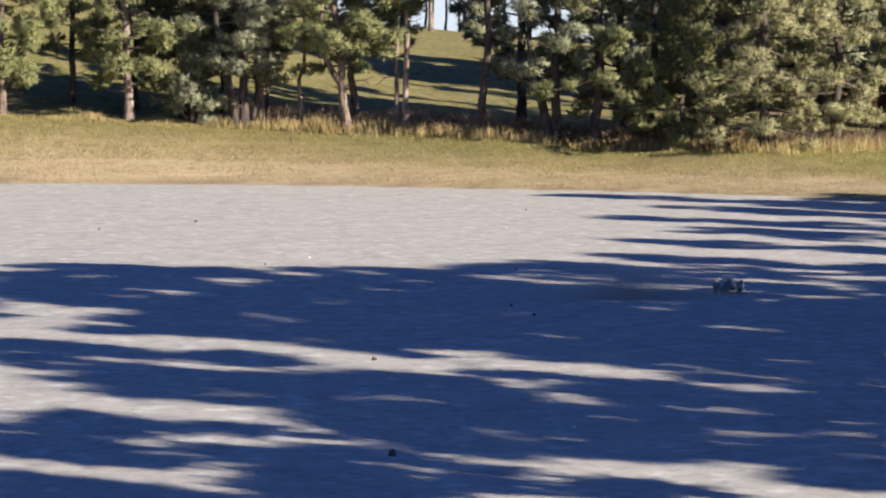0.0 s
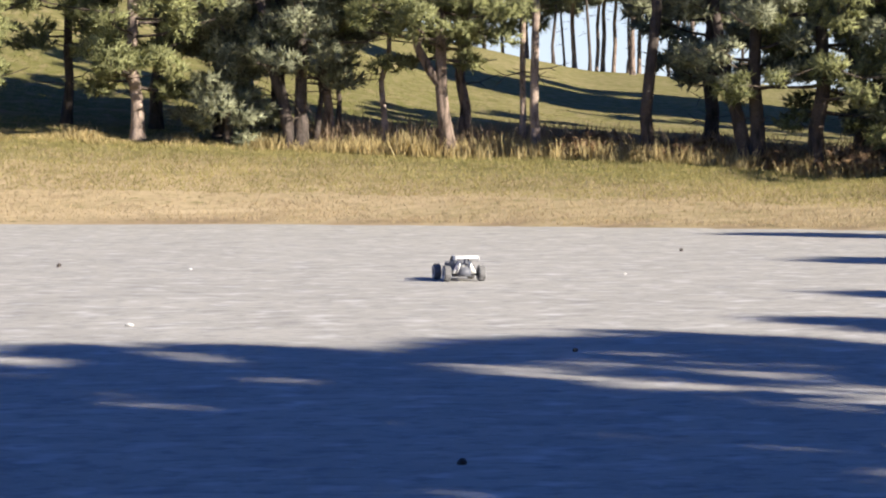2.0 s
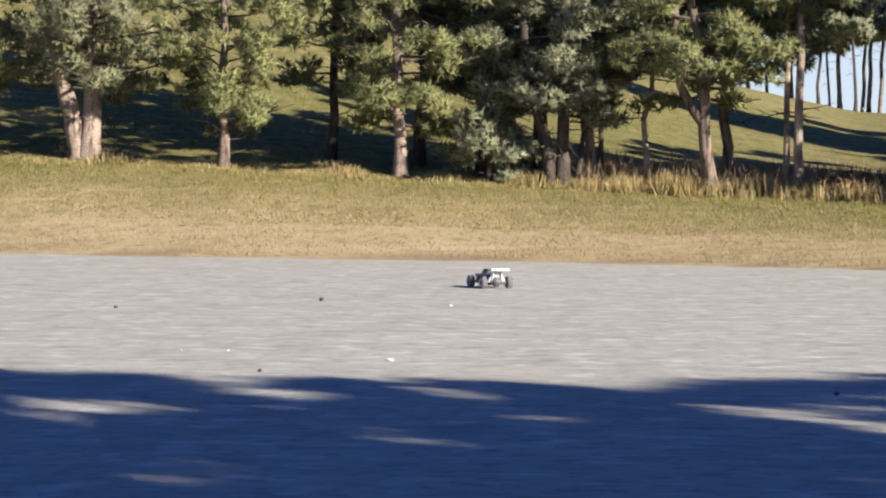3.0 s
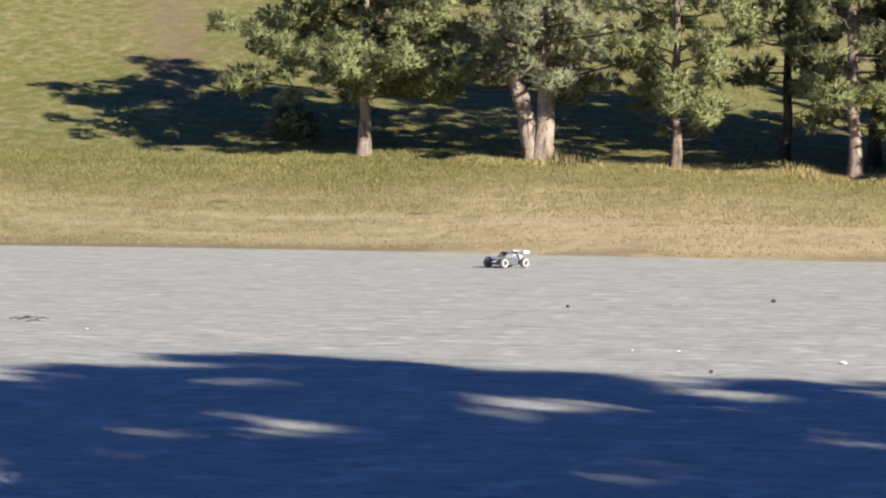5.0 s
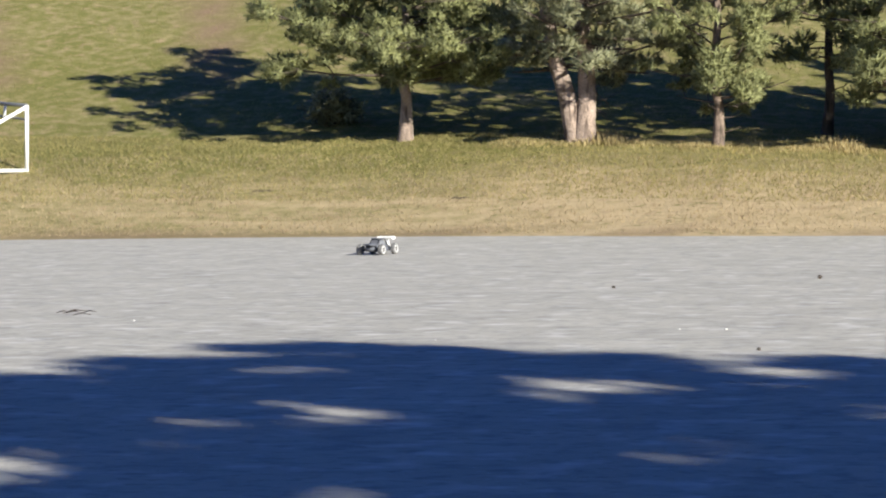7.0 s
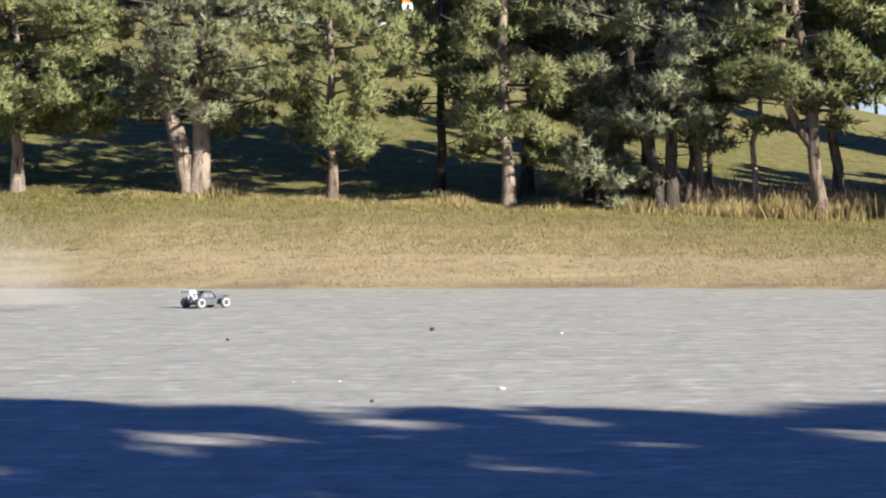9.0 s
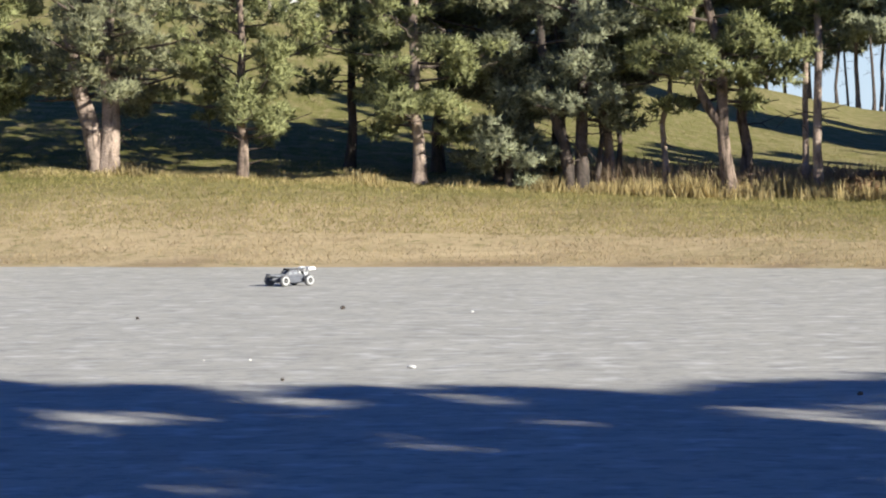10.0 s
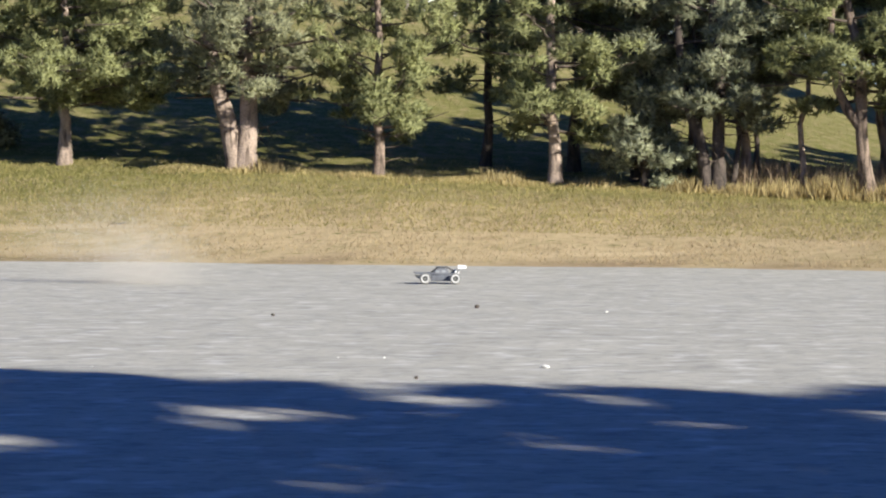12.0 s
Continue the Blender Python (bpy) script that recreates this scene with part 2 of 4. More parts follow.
def build_ground():
    xs, ys = axis(-75, 80, 1.0, 4000), axis(-45, 175, 1.0, 4000)
    verts = [(x, y, ground_z(x, y)) for y in ys for x in xs]
    w = len(xs)
    faces = [(j * w + i, j * w + i + 1, (j + 1) * w + i + 1, (j + 1) * w + i) for j in range(len(ys) - 1) for i in range(w - 1)]
    ob = mesh_object("ground", verts, faces, TURF, shade=True)
    straw, bare = [], []
    for x, y, z in verts:
        d, az = math.hypot(x, y), math.degrees(math.atan2(x, y))
        s = d - edge_at(az)
        wob = 1.2 * noise.noise((x * 0.22, y * 0.3, 7.0)) + 1.2 * noise.noise((x * 0.7, y * 0.7, 2.0))
        u = 0.95 - 0.7 * smooth((s - 4.0 + wob) / 4.5) - 0.5 * smooth((-9 - az) / 6) - 0.22 * smooth((az - 2) / 6) if s < strip_at(az) else 0.06 + 0.1 * smooth((az - 1) / 5) + 0.12 * smooth((s - 26) / 14) * smooth((-az) / 6)
        straw.append(u + 0.12 * noise.noise((x * 0.12, y * 0.12, 0)))
        track = max(0.0, 1 - abs(az + 18.5 + 0.3 * noise.noise((0, y * 0.2, 0))) / 0.75) * smooth((s - 15) / 7) + max(0.0, 1 - abs(az + 23.7 + 0.055 * (s - 20)) / 0.7) * smooth((s - 15) / 4)
        bare.append(min(1.0, 1.1 * track) + 0.7 * smooth(1 - abs(s - 0.25) / 0.5))
    for name, vals in (("straw", straw), ("bare", bare)):
        ob.data.attributes.new(name, "FLOAT", "POINT").data.foreach_set("value", vals)
    tagged(ob, "mown autumn grass bank and hillside, green and straw coloured", "grass", kind="structure")


def build_sky_backdrop():
    """The pale haze low over the horizon, far beyond everything."""
    m = bpy.data.materials.new("horizon_haze")
    m.use_nodes = True
    n, l = m.node_tree.nodes, m.node_tree.links
    n.remove(n["Principled BSDF"])
    em, sep, ramp = n.new("ShaderNodeEmission"), n.new("ShaderNodeSeparateXYZ"), n.new("ShaderNodeMapRange")
    tc = n.new("ShaderNodeTexCoord")
    l.new(tc.outputs["Object"], sep.inputs[0])
    l.new(sep.outputs["Z"], ramp.inputs["Value"])
    ramp.inputs["From Min"].default_value, ramp.inputs["From Max"].default_value = 0, 500
    l.new(mix_node(m, (0.36, 0.41, 0.46), (0.25, 0.34, 0.47), ramp.outputs["Result"]), em.inputs[0])
    l.new(em.outputs[0], n["Material Output"].inputs[0])
    r, v, f = 3000, [], []
    for k in range(41):
        a = radians(-40 + 85 * k / 40)
        v += [(r * math.sin(a), r * math.cos(a), -60), (r * math.sin(a), r * math.cos(a), 480)]
        if k:
            f.append((2 * k - 2, 2 * k, 2 * k + 1, 2 * k - 1))
    tagged(mesh_object("backdrop", v, f, m), "pale blue hazy sky low over the horizon", "sky", kind="structure")


def build_field():
    verts, faces = [(0, 0, 0.0)], []
    n = 720
    for ring in range(1, 9):
        for k in range(n):
            az = -180 + 360 * k / n
            r = edge_at(az) + (0.25 * noise.noise((az * 1.7, 0, 0)) + 0.12 * noise.noise((az * 6, 5, 0)) if ring == 8 else 0)
            r *= ring / 8
            verts.append((r * math.sin(radians(az)), r * math.cos(radians(az)), 0.0))
    for k in range(n):
        faces.append((0, 1 + (k + 1) % n, 1 + k))
    for ring in range(7):
        a, b = 1 + ring * n, 1 + (ring + 1) * n
        for k in range(n):
            q = (k + 1) % n
            faces.append((a + k, a + q, b + q, b + k))
    tagged(mesh_object("gravel_field", verts, faces, GRAVEL), "pale grey packed gravel playing field", "field", kind="structure")


# ---- trees ----
def tube(verts, faces, path, radii, sides=7):
    """Adds a tapered round limb along path."""
    start = len(verts)
    for i, (p, r) in enumerate(zip(path, radii)):
        d = (path[min(i + 1, len(path) - 1)] - path[max(i - 1, 0)]).normalized()
        u = d.cross(Vector((0.3, 1, 0.2))).normalized()
        v = d.cross(u)
        for k in range(sides):
            a = 2 * math.pi * k / sides
            verts.append(tuple(p + (u * math.cos(a) + v * math.sin(a)) * r))
    for i in range(len(path) - 1):
        for k in range(sides):
            q = (k + 1) % sides
            faces.append((start + i * sides + k, start + i * sides + q, start + (i + 1) * sides + q, start + (i + 1) * sides + k))
    faces.append(tuple(start + (len(path) - 1) * sides + k for k in range(sides)))


def tufts(centres, outs, rng, blades=9, length=0.24, width=0.019):
    """Needle tufts as fans of narrow blades round each centre; each blade's normal leans outwards from its clump."""
    n = len(centres)
    c = np.repeat(np.array(centres), blades, 0)
    o = np.repeat(np.array(outs), blades, 0)
    d = o * 0.6 + rng.normal(0, 0.55, (n * blades, 3))
    d /= np.linalg.norm(d, axis=1, keepdims=True) + 1e-9
    s = np.cross(d, o + rng.normal(0, 0.5, (n * blades, 3)))
    s /= np.linalg.norm(s, axis=1, keepdims=True) + 1e-9
    flip = np.sign((np.cross(s, d) * o).sum(1, keepdims=True))
    s *= np.where(flip == 0, 1, -flip)
    ln = length * rng.uniform(0.6, 1.3, (n * blades, 1))
    v = np.stack([c - d * ln * 0.2 + s * width, c - d * ln * 0.2 - s * width, c + d * ln], 1).reshape(-1, 3)
    face = np.cross(s, d)
    face *= np.sign((face * o).sum(1, keepdims=True))
    tip = 0.75 * o + 0.2 * d + 0.55 * face
    return v, np.arange(len(v)).reshape(-1, 3), np.repeat(tip / (np.linalg.norm(tip, axis=1, keepdims=True) + 1e-9), 3, 0)


def crown_object(name, centres, outs, rng, blades, length, width, mat, parent):
    v, f, nrm = tufts(centres, outs, rng, blades, length, width)
    ob = mesh_object(name, v.tolist(), f.tolist(), mat, parent, True)
    ob.data.normals_split_custom_set_from_vertices(nrm.tolist())
    return ob


def pine(seed, height, bare, spread, trunk_r, lean=(0.0, 0.0), limbs=34, density=1.0, bark=BARK, needles=NEEDLES, fork=0.0, twin=False, droop=0.1,
         dead=4, blades=9, length=0.2, width=0.024, pad=0.37, flat=0.6, top=1.0, skirt=0, label="", group="pines along the field"):
    """A pine: tapered trunk, limbs, and a crown of uneven needle clumps with gaps."""
    rng = np.random.default_rng(seed)
    root = new("pine_tree")
    tv, tf, lv, lf = [], [], [], []
    wob = rng.uniform(-0.1, 0.1, (13, 2))

    def trunk_at(z):
        u = z / height * 11
        i = min(int(u), 11)
        wx = wob[i] * (1 - u + i) + wob[i + 1] * (u - i)
        return Vector((lean[0] * z + wx[0] * min(z, 1.5), lean[1] * z + wx[1] * min(z, 1.5), z))
    zs = sorted({-0.4, 0.0, 0.2, 0.6, 1.1} | {height * k / 12 for k in range(2, 13)})
    tube(tv, tf, [trunk_at(max(z, 0)) + Vector((0, 0, min(z, 0))) for z in zs],
         [trunk_r * (1.5 if z <= 0 else 1.25 if z < 0.4 else 1.06 if z < 0.9 else max(0.1, 1 - 0.85 * z / height)) for z in zs], 10)
    if fork:
        b = trunk_at(fork)
        tube(tv, tf, [b - Vector((0, 0, 0.1)), b + Vector((-0.28, 0, 0.28)), b + Vector((-0.55, 0.05, 0.8)), b + Vector((-0.7, 0.1, 2.2)), b + Vector((-0.6, 0.1, 4))],
             [trunk_r * 0.8, trunk_r * 0.72, trunk_r * 0.6, trunk_r * 0.45, trunk_r * 0.2], 8)
    if twin:
        tube(tv, tf, [Vector((-0.22, 0.02, -0.4)), Vector((-0.25, 0.02, 0.3)), Vector((-0.42, 0, 1.2)), Vector((-0.66, 0, 2.0)), Vector((-0.95, 0.1, 3.6)), Vector((-1.0, 0.1, height * 0.7))],
             [trunk_r * 1.3, trunk_r * 1.0, trunk_r * 0.9, trunk_r * 0.8, trunk_r * 0.6, 0.05], 10)
    centres, outs = [], []
    for k in range(limbs + skirt):
        if k < limbs:
            u = (k + rng.uniform(0, 0.9)) / limbs
            a = k * 2.4 + rng.uniform(-0.5, 0.5)
        else:
            u = 0.32 * ((k - limbs + rng.uniform(0, 0.9)) / skirt) ** 0.8
            a = -1.3 + rng.uniform(-0.9, 0.9)
        z = bare + (height * 0.98 - bare) * u ** 1.25
        reach = spread * min(1.0, 0.72 + 1.3 * u) * (1 - 0.78 * max(0.0, u - 0.25) / 0.75 * top) * rng.uniform(0.6, 1.18)
        rise = rng.uniform(0.0, 0.35) - droop * (1 - u) * 2
        out = Vector((math.cos(a), math.sin(a), 0))
        p0 = trunk_at(z)
        path = [p0]
        for j in range(1, 5):
            g = j / 4
            path.append(p0 + out * reach * g + Vector((rng.uniform(-0.12, 0.12), rng.uniform(-0.12, 0.12), reach * (rise * g + 0.14 * g * g))))
        r0 = max(0.02, trunk_r * 0.3 * (1 - 0.6 * u))
        tube(lv, lf, path, [r0, r0 * 0.75, r0 * 0.55, r0 * 0.4, r0 * 0.2], 5)
        for _ in range(max(3, int(reach * 1.75 * density))):
            g = rng.uniform(0.22, 1.06) ** 0.8
            j = min(int(g * 4), 3)
            c = path[j].lerp(path[j + 1], min(g * 4 - j, 1.2))
            side = rng.normal(0, 0.3 * reach * (0.35 + 0.5 * g))
            c = c + Vector((-out.y, out.x, 0)) * side + Vector((0, 0, rng.uniform(-0.3, 0.35)))
            tube(lv, lf, [path[j], path[j].lerp(c, 0.55) + Vector((0, 0, -0.04)), c], [0.018, 0.013, 0.006], 3)
            rad = pad * rng.uniform(0.6, 1.35)
            m = int(30 * (rad / 0.36) ** 1.5)
            q = rng.normal(0, 1, (m, 3))
            q /= np.linalg.norm(q, axis=1, keepdims=True)
            q *= rng.uniform(0.2, 1, (m, 1)) ** 0.5
            q[:, 2] = q[:, 2] * 0.8 + 0.1
            centres.extend((np.array(c) + q * np.array((rad, rad, rad * flat))).tolist())
            w = q + np.array((out.x * 0.35, out.y * 0.35, 0.4))
            outs.extend((w / np.linalg.norm(w, axis=1, keepdims=True)).tolist())
    for k in range(dead):
        z = rng.uniform(0.4, 1.1) * bare
        a = rng.uniform(0, 6.28)
        p0 = trunk_at(z)
        o = Vector((math.cos(a), math.sin(a), rng.uniform(-0.2, 0.35)))
        ln = rng.uniform(0.3, 1.0)
        bend = Vector((rng.uniform(-0.2, 0.2), rng.uniform(-0.2, 0.2), rng.uniform(-0.1, 0.3)))
        tube(lv, lf, [p0, p0 + o * ln * 0.5, p0 + o * ln + bend], [0.02, 0.013, 0.005], 4)
        tube(lv, lf, [p0 + o * ln * 0.5, p0 + o * ln * 0.8 - bend], [0.015, 0.005], 3)
    first, edge = len(tf), len(tv)
    trunk = mesh_object("trunk", tv + lv, tf + [tuple(i + edge for i in f) for f in lf], bark, root, True)
    trunk.data.materials.append(BARK_LIMB)
    trunk.data.polygons.foreach_set("material_index", [0] * first + [1] * len(lf))
    crown_object("crown", centres, outs, rng, blades, length, width, needles, root)
    tagged(root, label, "tree", group)
    return root


def spot(az, extra=0.0, sink=0.04):
    d = edge_at(az) + strip_at(az) + extra
    x, y = d * math.sin(radians(az)), d * math.cos(radians(az))
    return x, y, ground_z(x, y) - sink


def place(tree, az, extra=0.0, turn=0.0):
    """Stands a tree behind the grass strip, its own -X to the left as seen from the field."""
    tree.matrix_basis = pose(*spot(az, extra), 0, 0, -az + turn)
    return tree


def front_pines():
    place(pine(31, 6.9, 1.5, 3.8, 0.165, (0.0, 0), 52, 1.65, BARK_PALE, top=0.55, label="short bushy pine with a bare pale trunk on the bank"), -14.05, 0.6)
    place(pine(2, 11, 1.95, 3.3, 0.26, (0.025, 0), 44, 0.62, BARK_PALE, NEEDLES_GREY, twin=True, droop=0.16, dead=9, skirt=7, label="twin-stemmed pine with pale flaking bark"), -9.85, 0.2)
    place(pine(3, 9.5, 1.0, 2.3, 0.13, (-0.01, 0), 32, 0.48, BARK, droop=0.0, dead=6, skirt=5, label="slender open-crowned pine with a pale foot"), -6.7, 0)
    place(pine(4, 11, 2.0, 2.4, 0.13, (0.0, 0), 30, 0.42, BARK_DARK_SHADED, skirt=5, label="slim pine with a dark shaded stem and olive needles"), -4.2, 3.0)
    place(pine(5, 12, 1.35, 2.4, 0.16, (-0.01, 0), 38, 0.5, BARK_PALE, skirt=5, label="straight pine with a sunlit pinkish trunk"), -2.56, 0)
    place(pine(6, 12, 3.0, 2.0, 0.16, (0.01, 0), 26, 0.42, BARK_DARK_SHADED, skirt=3, label="pine with a dark shaded stem in the second row"), -2.12, 3.2)
    place(pine(7, 11.5, 2.0, 2.3, 0.2, (0.0, 0), 36, 0.5, BARK_DARK_SHADED, NEEDLES_GREY, dead=8, skirt=4, label="dense dark pine with dead lower twigs"), -0.6, 1.0)
    place(pine(8, 2.3, 0.5, 1.2, 0.09, (0.0, 0), 14, 0.6, BARK_DARK_SHADED, NEEDLES_DARK, droop=0.2, label="stunted grey-green pine sapling below taller pines"), -0.45, -0.1)
    place(pine(9, 12, 1.7, 2.4, 0.17, (-0.015, 0), 36, 0.6, BARK_DARK_SHADED, NEEDLES_DARK, twin=True, dead=12, skirt=4, label="clustered dark pine with several stems and dead twigs"), 1.25, 0)
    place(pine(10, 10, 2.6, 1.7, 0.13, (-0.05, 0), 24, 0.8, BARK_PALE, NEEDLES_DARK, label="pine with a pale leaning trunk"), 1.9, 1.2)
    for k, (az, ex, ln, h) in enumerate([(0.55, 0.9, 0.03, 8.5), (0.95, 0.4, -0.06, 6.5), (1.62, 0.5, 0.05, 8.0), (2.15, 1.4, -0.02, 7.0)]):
        place(pine(140 + k, h, 2.6, 1.1, 0.075, (ln, 0), 14, 0.45, BARK_DARK_SHADED, NEEDLES_DARK, dead=10, label="thin dark pine stem with bare twigs in a cluster"), az, ex)
    place(pine(11, 7, 2.7, 1.3, 0.085, (0.03, 0), 16, 0.7, BARK_PALE, label="thin young pine with a pale stem"), 3.22, 0.6)
    place(pine(12, 10, 2.3, 2.5, 0.17, (-0.1, 0), 38, 0.6, BARK, fork=1.85, dead=2, skirt=4, label="leaning forked pine with sunlit bark"), 4.78, 0)
    place(pine(13, 11, 3.2, 1.9, 0.15, (0.0, 0), 28, 0.6, BARK, skirt=3, label="upright pine just behind a forked pine"), 5.08, 2.4)
    place(pine(14, 13, 3.4, 1.0, 0.085, (-0.01, 0), 20, 0.6, BARK_PALE, droop=0.2, label="tall thin pine pole with pale bark"), 6.45, 0.8)
    place(pine(15, 14, 4.3, 1.1, 0.115, (-0.012, 0), 18, 0.6, BARK_PALE, droop=0.2, dead=5, label="tall straight pine with pale smooth bark"), 6.78, 0.2)
    place(pine(16, 14, 4.6, 2.1, 0.155, (0.035, 0), 22, 0.55, BARK_DARK_SHADED, NEEDLES_DARK, dead=6, skirt=2, label="tall pine with dark shaded bark"), 9.4, 0)
    place(pine(17, 12, 1.8, 2.2, 0.18, (0.0, 0), 38, 0.9, BARK_DARK_SHADED, NEEDLES_DARK, twin=True, label="broad dark pine with twin trunks"), 11.95, 0)
    place(pine(18, 12, 1.5, 2.4, 0.19, (0.01, 0), 40, 0.95, BARK_DARK_SHADED, NEEDLES, droop=0.2, label="broad pine with drooping sunlit branches"), 13.35, 0)
    place(pine(19, 12.5, 1.3, 2.1, 0.16, (0.0, 0), 36, 0.9, BARK_DARK_SHADED, NEEDLES_DARK, droop=0.2, label="dense pine with low dark boughs"), 15.3, 1.2)
    place(pine(20, 6.5, 0.7, 1.8, 0.11, (0.0, 0), 30, 1.0, BARK_DARK_SHADED, NEEDLES, droop=0.25, label="low young pine with drooping green boughs"), 16.4, 0)
    place(pine(21, 12, 0.9, 3.0, 0.19, (-0.03, 0), 54, 1.15, BARK_DARK_SHADED, NEEDLES_PALE, droop=0.22, label="large sunlit pine with boughs to the ground"), 19.2, 0)
    place(pine(22, 12, 1.0, 2.3, 0.17, (0.0, 0), 46, 1.05, BARK_DARK_SHADED, NEEDLES_PALE, droop=0.2, label="full-crowned pale green pine at the wood's edge"), 21.6, 1.0)


def dark_wood():
    """The shaded wood at the end of the tree line and the rows behind it."""
    # the trunks' shade is put into their dark bark colour
    kinds = [pine(40 + k, 13, b, 2.7, 0.19, (ln, 0), 38, 0.85, BARK_DARK_SHADED, NEEDLES_DARK, fork=f, dead=8, blades=6, length=0.28, width=0.045,
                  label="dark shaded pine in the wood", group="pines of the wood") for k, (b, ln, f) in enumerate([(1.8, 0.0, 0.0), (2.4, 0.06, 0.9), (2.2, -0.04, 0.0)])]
    first = [(23.8, 1.6), (25.6, 0.4), (26.8, 0.0)]
    for t, (az, ex) in zip(kinds, first):
        place(t, az, ex)
    more = [(24.35, 2.4, 0), (27.8, 1.0, 1), (28.35, 2.0, 2), (30.6, 0.0, 0), (31.3, 0.8, 2), (33.3, 0.2, 1), (35.2, 0.5, 0), (37.5, 0.0, 2), (40, 0.6, 0), (43, 0.0, 1),
            (10.9, 7, 0), (14.4, 5, 1), (17.6, 5, 2), (20.4, 5, 1), (22.8, 6, 0), (24.9, 8, 2),
            (-0.1, 5.0, 0), (25.8, 14, 1), (14.9, 30, 0), (16.6, 33, 2), (18.4, 31, 0), (20.2, 34, 1)]
    for i, (az, ex, k) in enumerate(more):
        m = pose(*spot(az, ex), 0, 0, 47 * i)
        copy_thing(kinds[k], m)
    full = pine(47, 14, 0.6, 3.4, 0.22, (0, 0), 60, 1.3, BARK_DARK_SHADED, NEEDLES_DARK, blades=5, length=0.4, width=0.07, pad=0.8, top=0.7,
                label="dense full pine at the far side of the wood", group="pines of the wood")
    full.matrix_basis = pose(36, 80, ground_z(36, 80) - 0.1)
    for i, (x, y) in enumerate([(32, 85), (31.5, 77), (37.5, 87), (41, 74), (43, 81), (28, 79), (28.5, 85), (34, 91), (25.5, 83)]):
        copy_thing(full, pose(x, y, ground_z(x, y) - 0.1, 0, 0, 83 * i))


def far_poles():
    """Tall bare pines on the crest of the meadow, against the sky."""
    kinds = [pine(60 + k, 17, 4.3 + 1.8 * k, 2.2, 0.1 + 0.06 * k, (ln, 0), 26, 0.5, (BARK_DARK_SHADED, BARK)[k], NEEDLES_DARK, dead=7, blades=5, length=0.4, width=0.07, pad=0.7,
                  label="tall bare-stemmed pine on the meadow crest", group="crest pines") for k, ln in enumerate((0.015, -0.03))]
    spots = [(7.2, 90), (7.7, 97), (8.05, 90), (8.35, 104), (8.95, 95), (9.2, 110), (9.9, 96), (10.5, 92), (6.0, 95), (5.2, 100), (11.6, 94), (4.3, 104), (12.6, 99), (6.6, 108), (7.45, 112), (8.6, 116), (9.55, 104), (10.1, 114), (10.9, 108), (5.6, 112), (4.8, 96), (8.2, 122), (11.2, 118), (9.05, 90)]
    for i, (az, ex) in enumerate(spots):
        m = pose(*spot(az, ex), 0, 0, 61 * i)
        if i < 2:
            kinds[i].matrix_basis = m
        else:
            copy_thing(kinds[i % 2], m)


def crest_trees():
    """Dark trees beyond the road at the top of the bank."""
    kind = pine(70, 9, 0.8, 3.2, 0.2, (0, 0), 34, 0.8, BARK_DARK_SHADED, NEEDLES_DARK, blades=5, length=0.4, width=0.07, pad=0.7, label="dark pine beyond the road on the crest", group="pines beyond the road")
    kind.matrix_basis = pose(*spot(-12.6, 48))
    for i, (az, ex) in enumerate([(-11.2, 52), (-9.6, 47), (-7.9, 55), (-6.0, 50), (-4.2, 56), (-2.4, 52), (-0.5, 58), (1.2, 62), (3.0, 70), (-14.4, 57), (-16.2, 56), (-18.4, 60), (-20.6, 57), (-22.6, 62), (-24.8, 58), (-26.8, 61), (-8.8, 45), (-6.9, 47), (-5.7, 52), (-3.4, 49), (-1.4, 51)]):
        copy_thing(kind, pose(*spot(az, ex), 0, 0, 77 * i))


def side_pines():
    """The pines beside the field whose long shadows cross the gravel."""
    kinds = [pine(80 + k, h, b, sp, 0.2, (0, 0), lm, de, BARK, NEEDLES_DARK, blades=5, length=0.36, width=0.07, pad=pd, top=tp, label="tall pine beside the field", group="pines beside the field")
             for k, (h, b, sp, lm, de, pd, tp) in enumerate([(14, 4.6, 2.9, 46, 0.92, 0.32, 0.75), (14.5, 4.2, 2.3, 46, 0.92, 0.32, 1.0), (13, 6.0, 2.5, 28, 0.8, 0.32, 0.8)])]
    spots = [(18.5, -2.4, 0), (21.5, -0.8, 1), (22.4, -9.0, 2), (19.5, -0.4, 0), (16.9, -3.0, 1), (25.0, -1.2, 0), (28.2, -0.4, 0), (31.6, 0.6, 1), (33.4, 4.4, 1), (35.0, 8.0, 0), (34.6, 12.0, 1), (37.0, 16.0, 0),
             (35.4, 21.6, 1), (38.5, 19, 2), (36, -1, 2), (39.5, 5, 2), (41, 11, 0), (48, 26, 0), (51, 30.5, 1), (53, 36, 0), (42, 20, 0), (52, 27, 0), (54, 33, 1), (51, 22, 2), (57, 29, 0), (47, 15, 0),
             (15.2, -3.6, 0), (17.6, -0.8, 2), (27.5, -8, 2), (19, -8.5, 2), (30, -6.4, 2), (29, -13, 2), (17.5, -14, 2), (20, -18, 2), (25, -17, 2), (14.5, -9.5, 2), (31, -19, 1), (9.3, -13, 2), (40, 16.5, 0), (43.5, 14, 0), (39, 13.5, 1), (38, 50, 0), (40, 45, 1), (44, 42, 0), (9, -17, 2), (12, -21, 1)]
    for i, (x, y, k) in enumerate(spots):
        m = pose(x, y, ground_z(x, y) - 0.05, 0, 0, 53 * i)
        if i < 3:
            kinds[k].matrix_basis = m
        else:
            copy_thing(kinds[k], m)


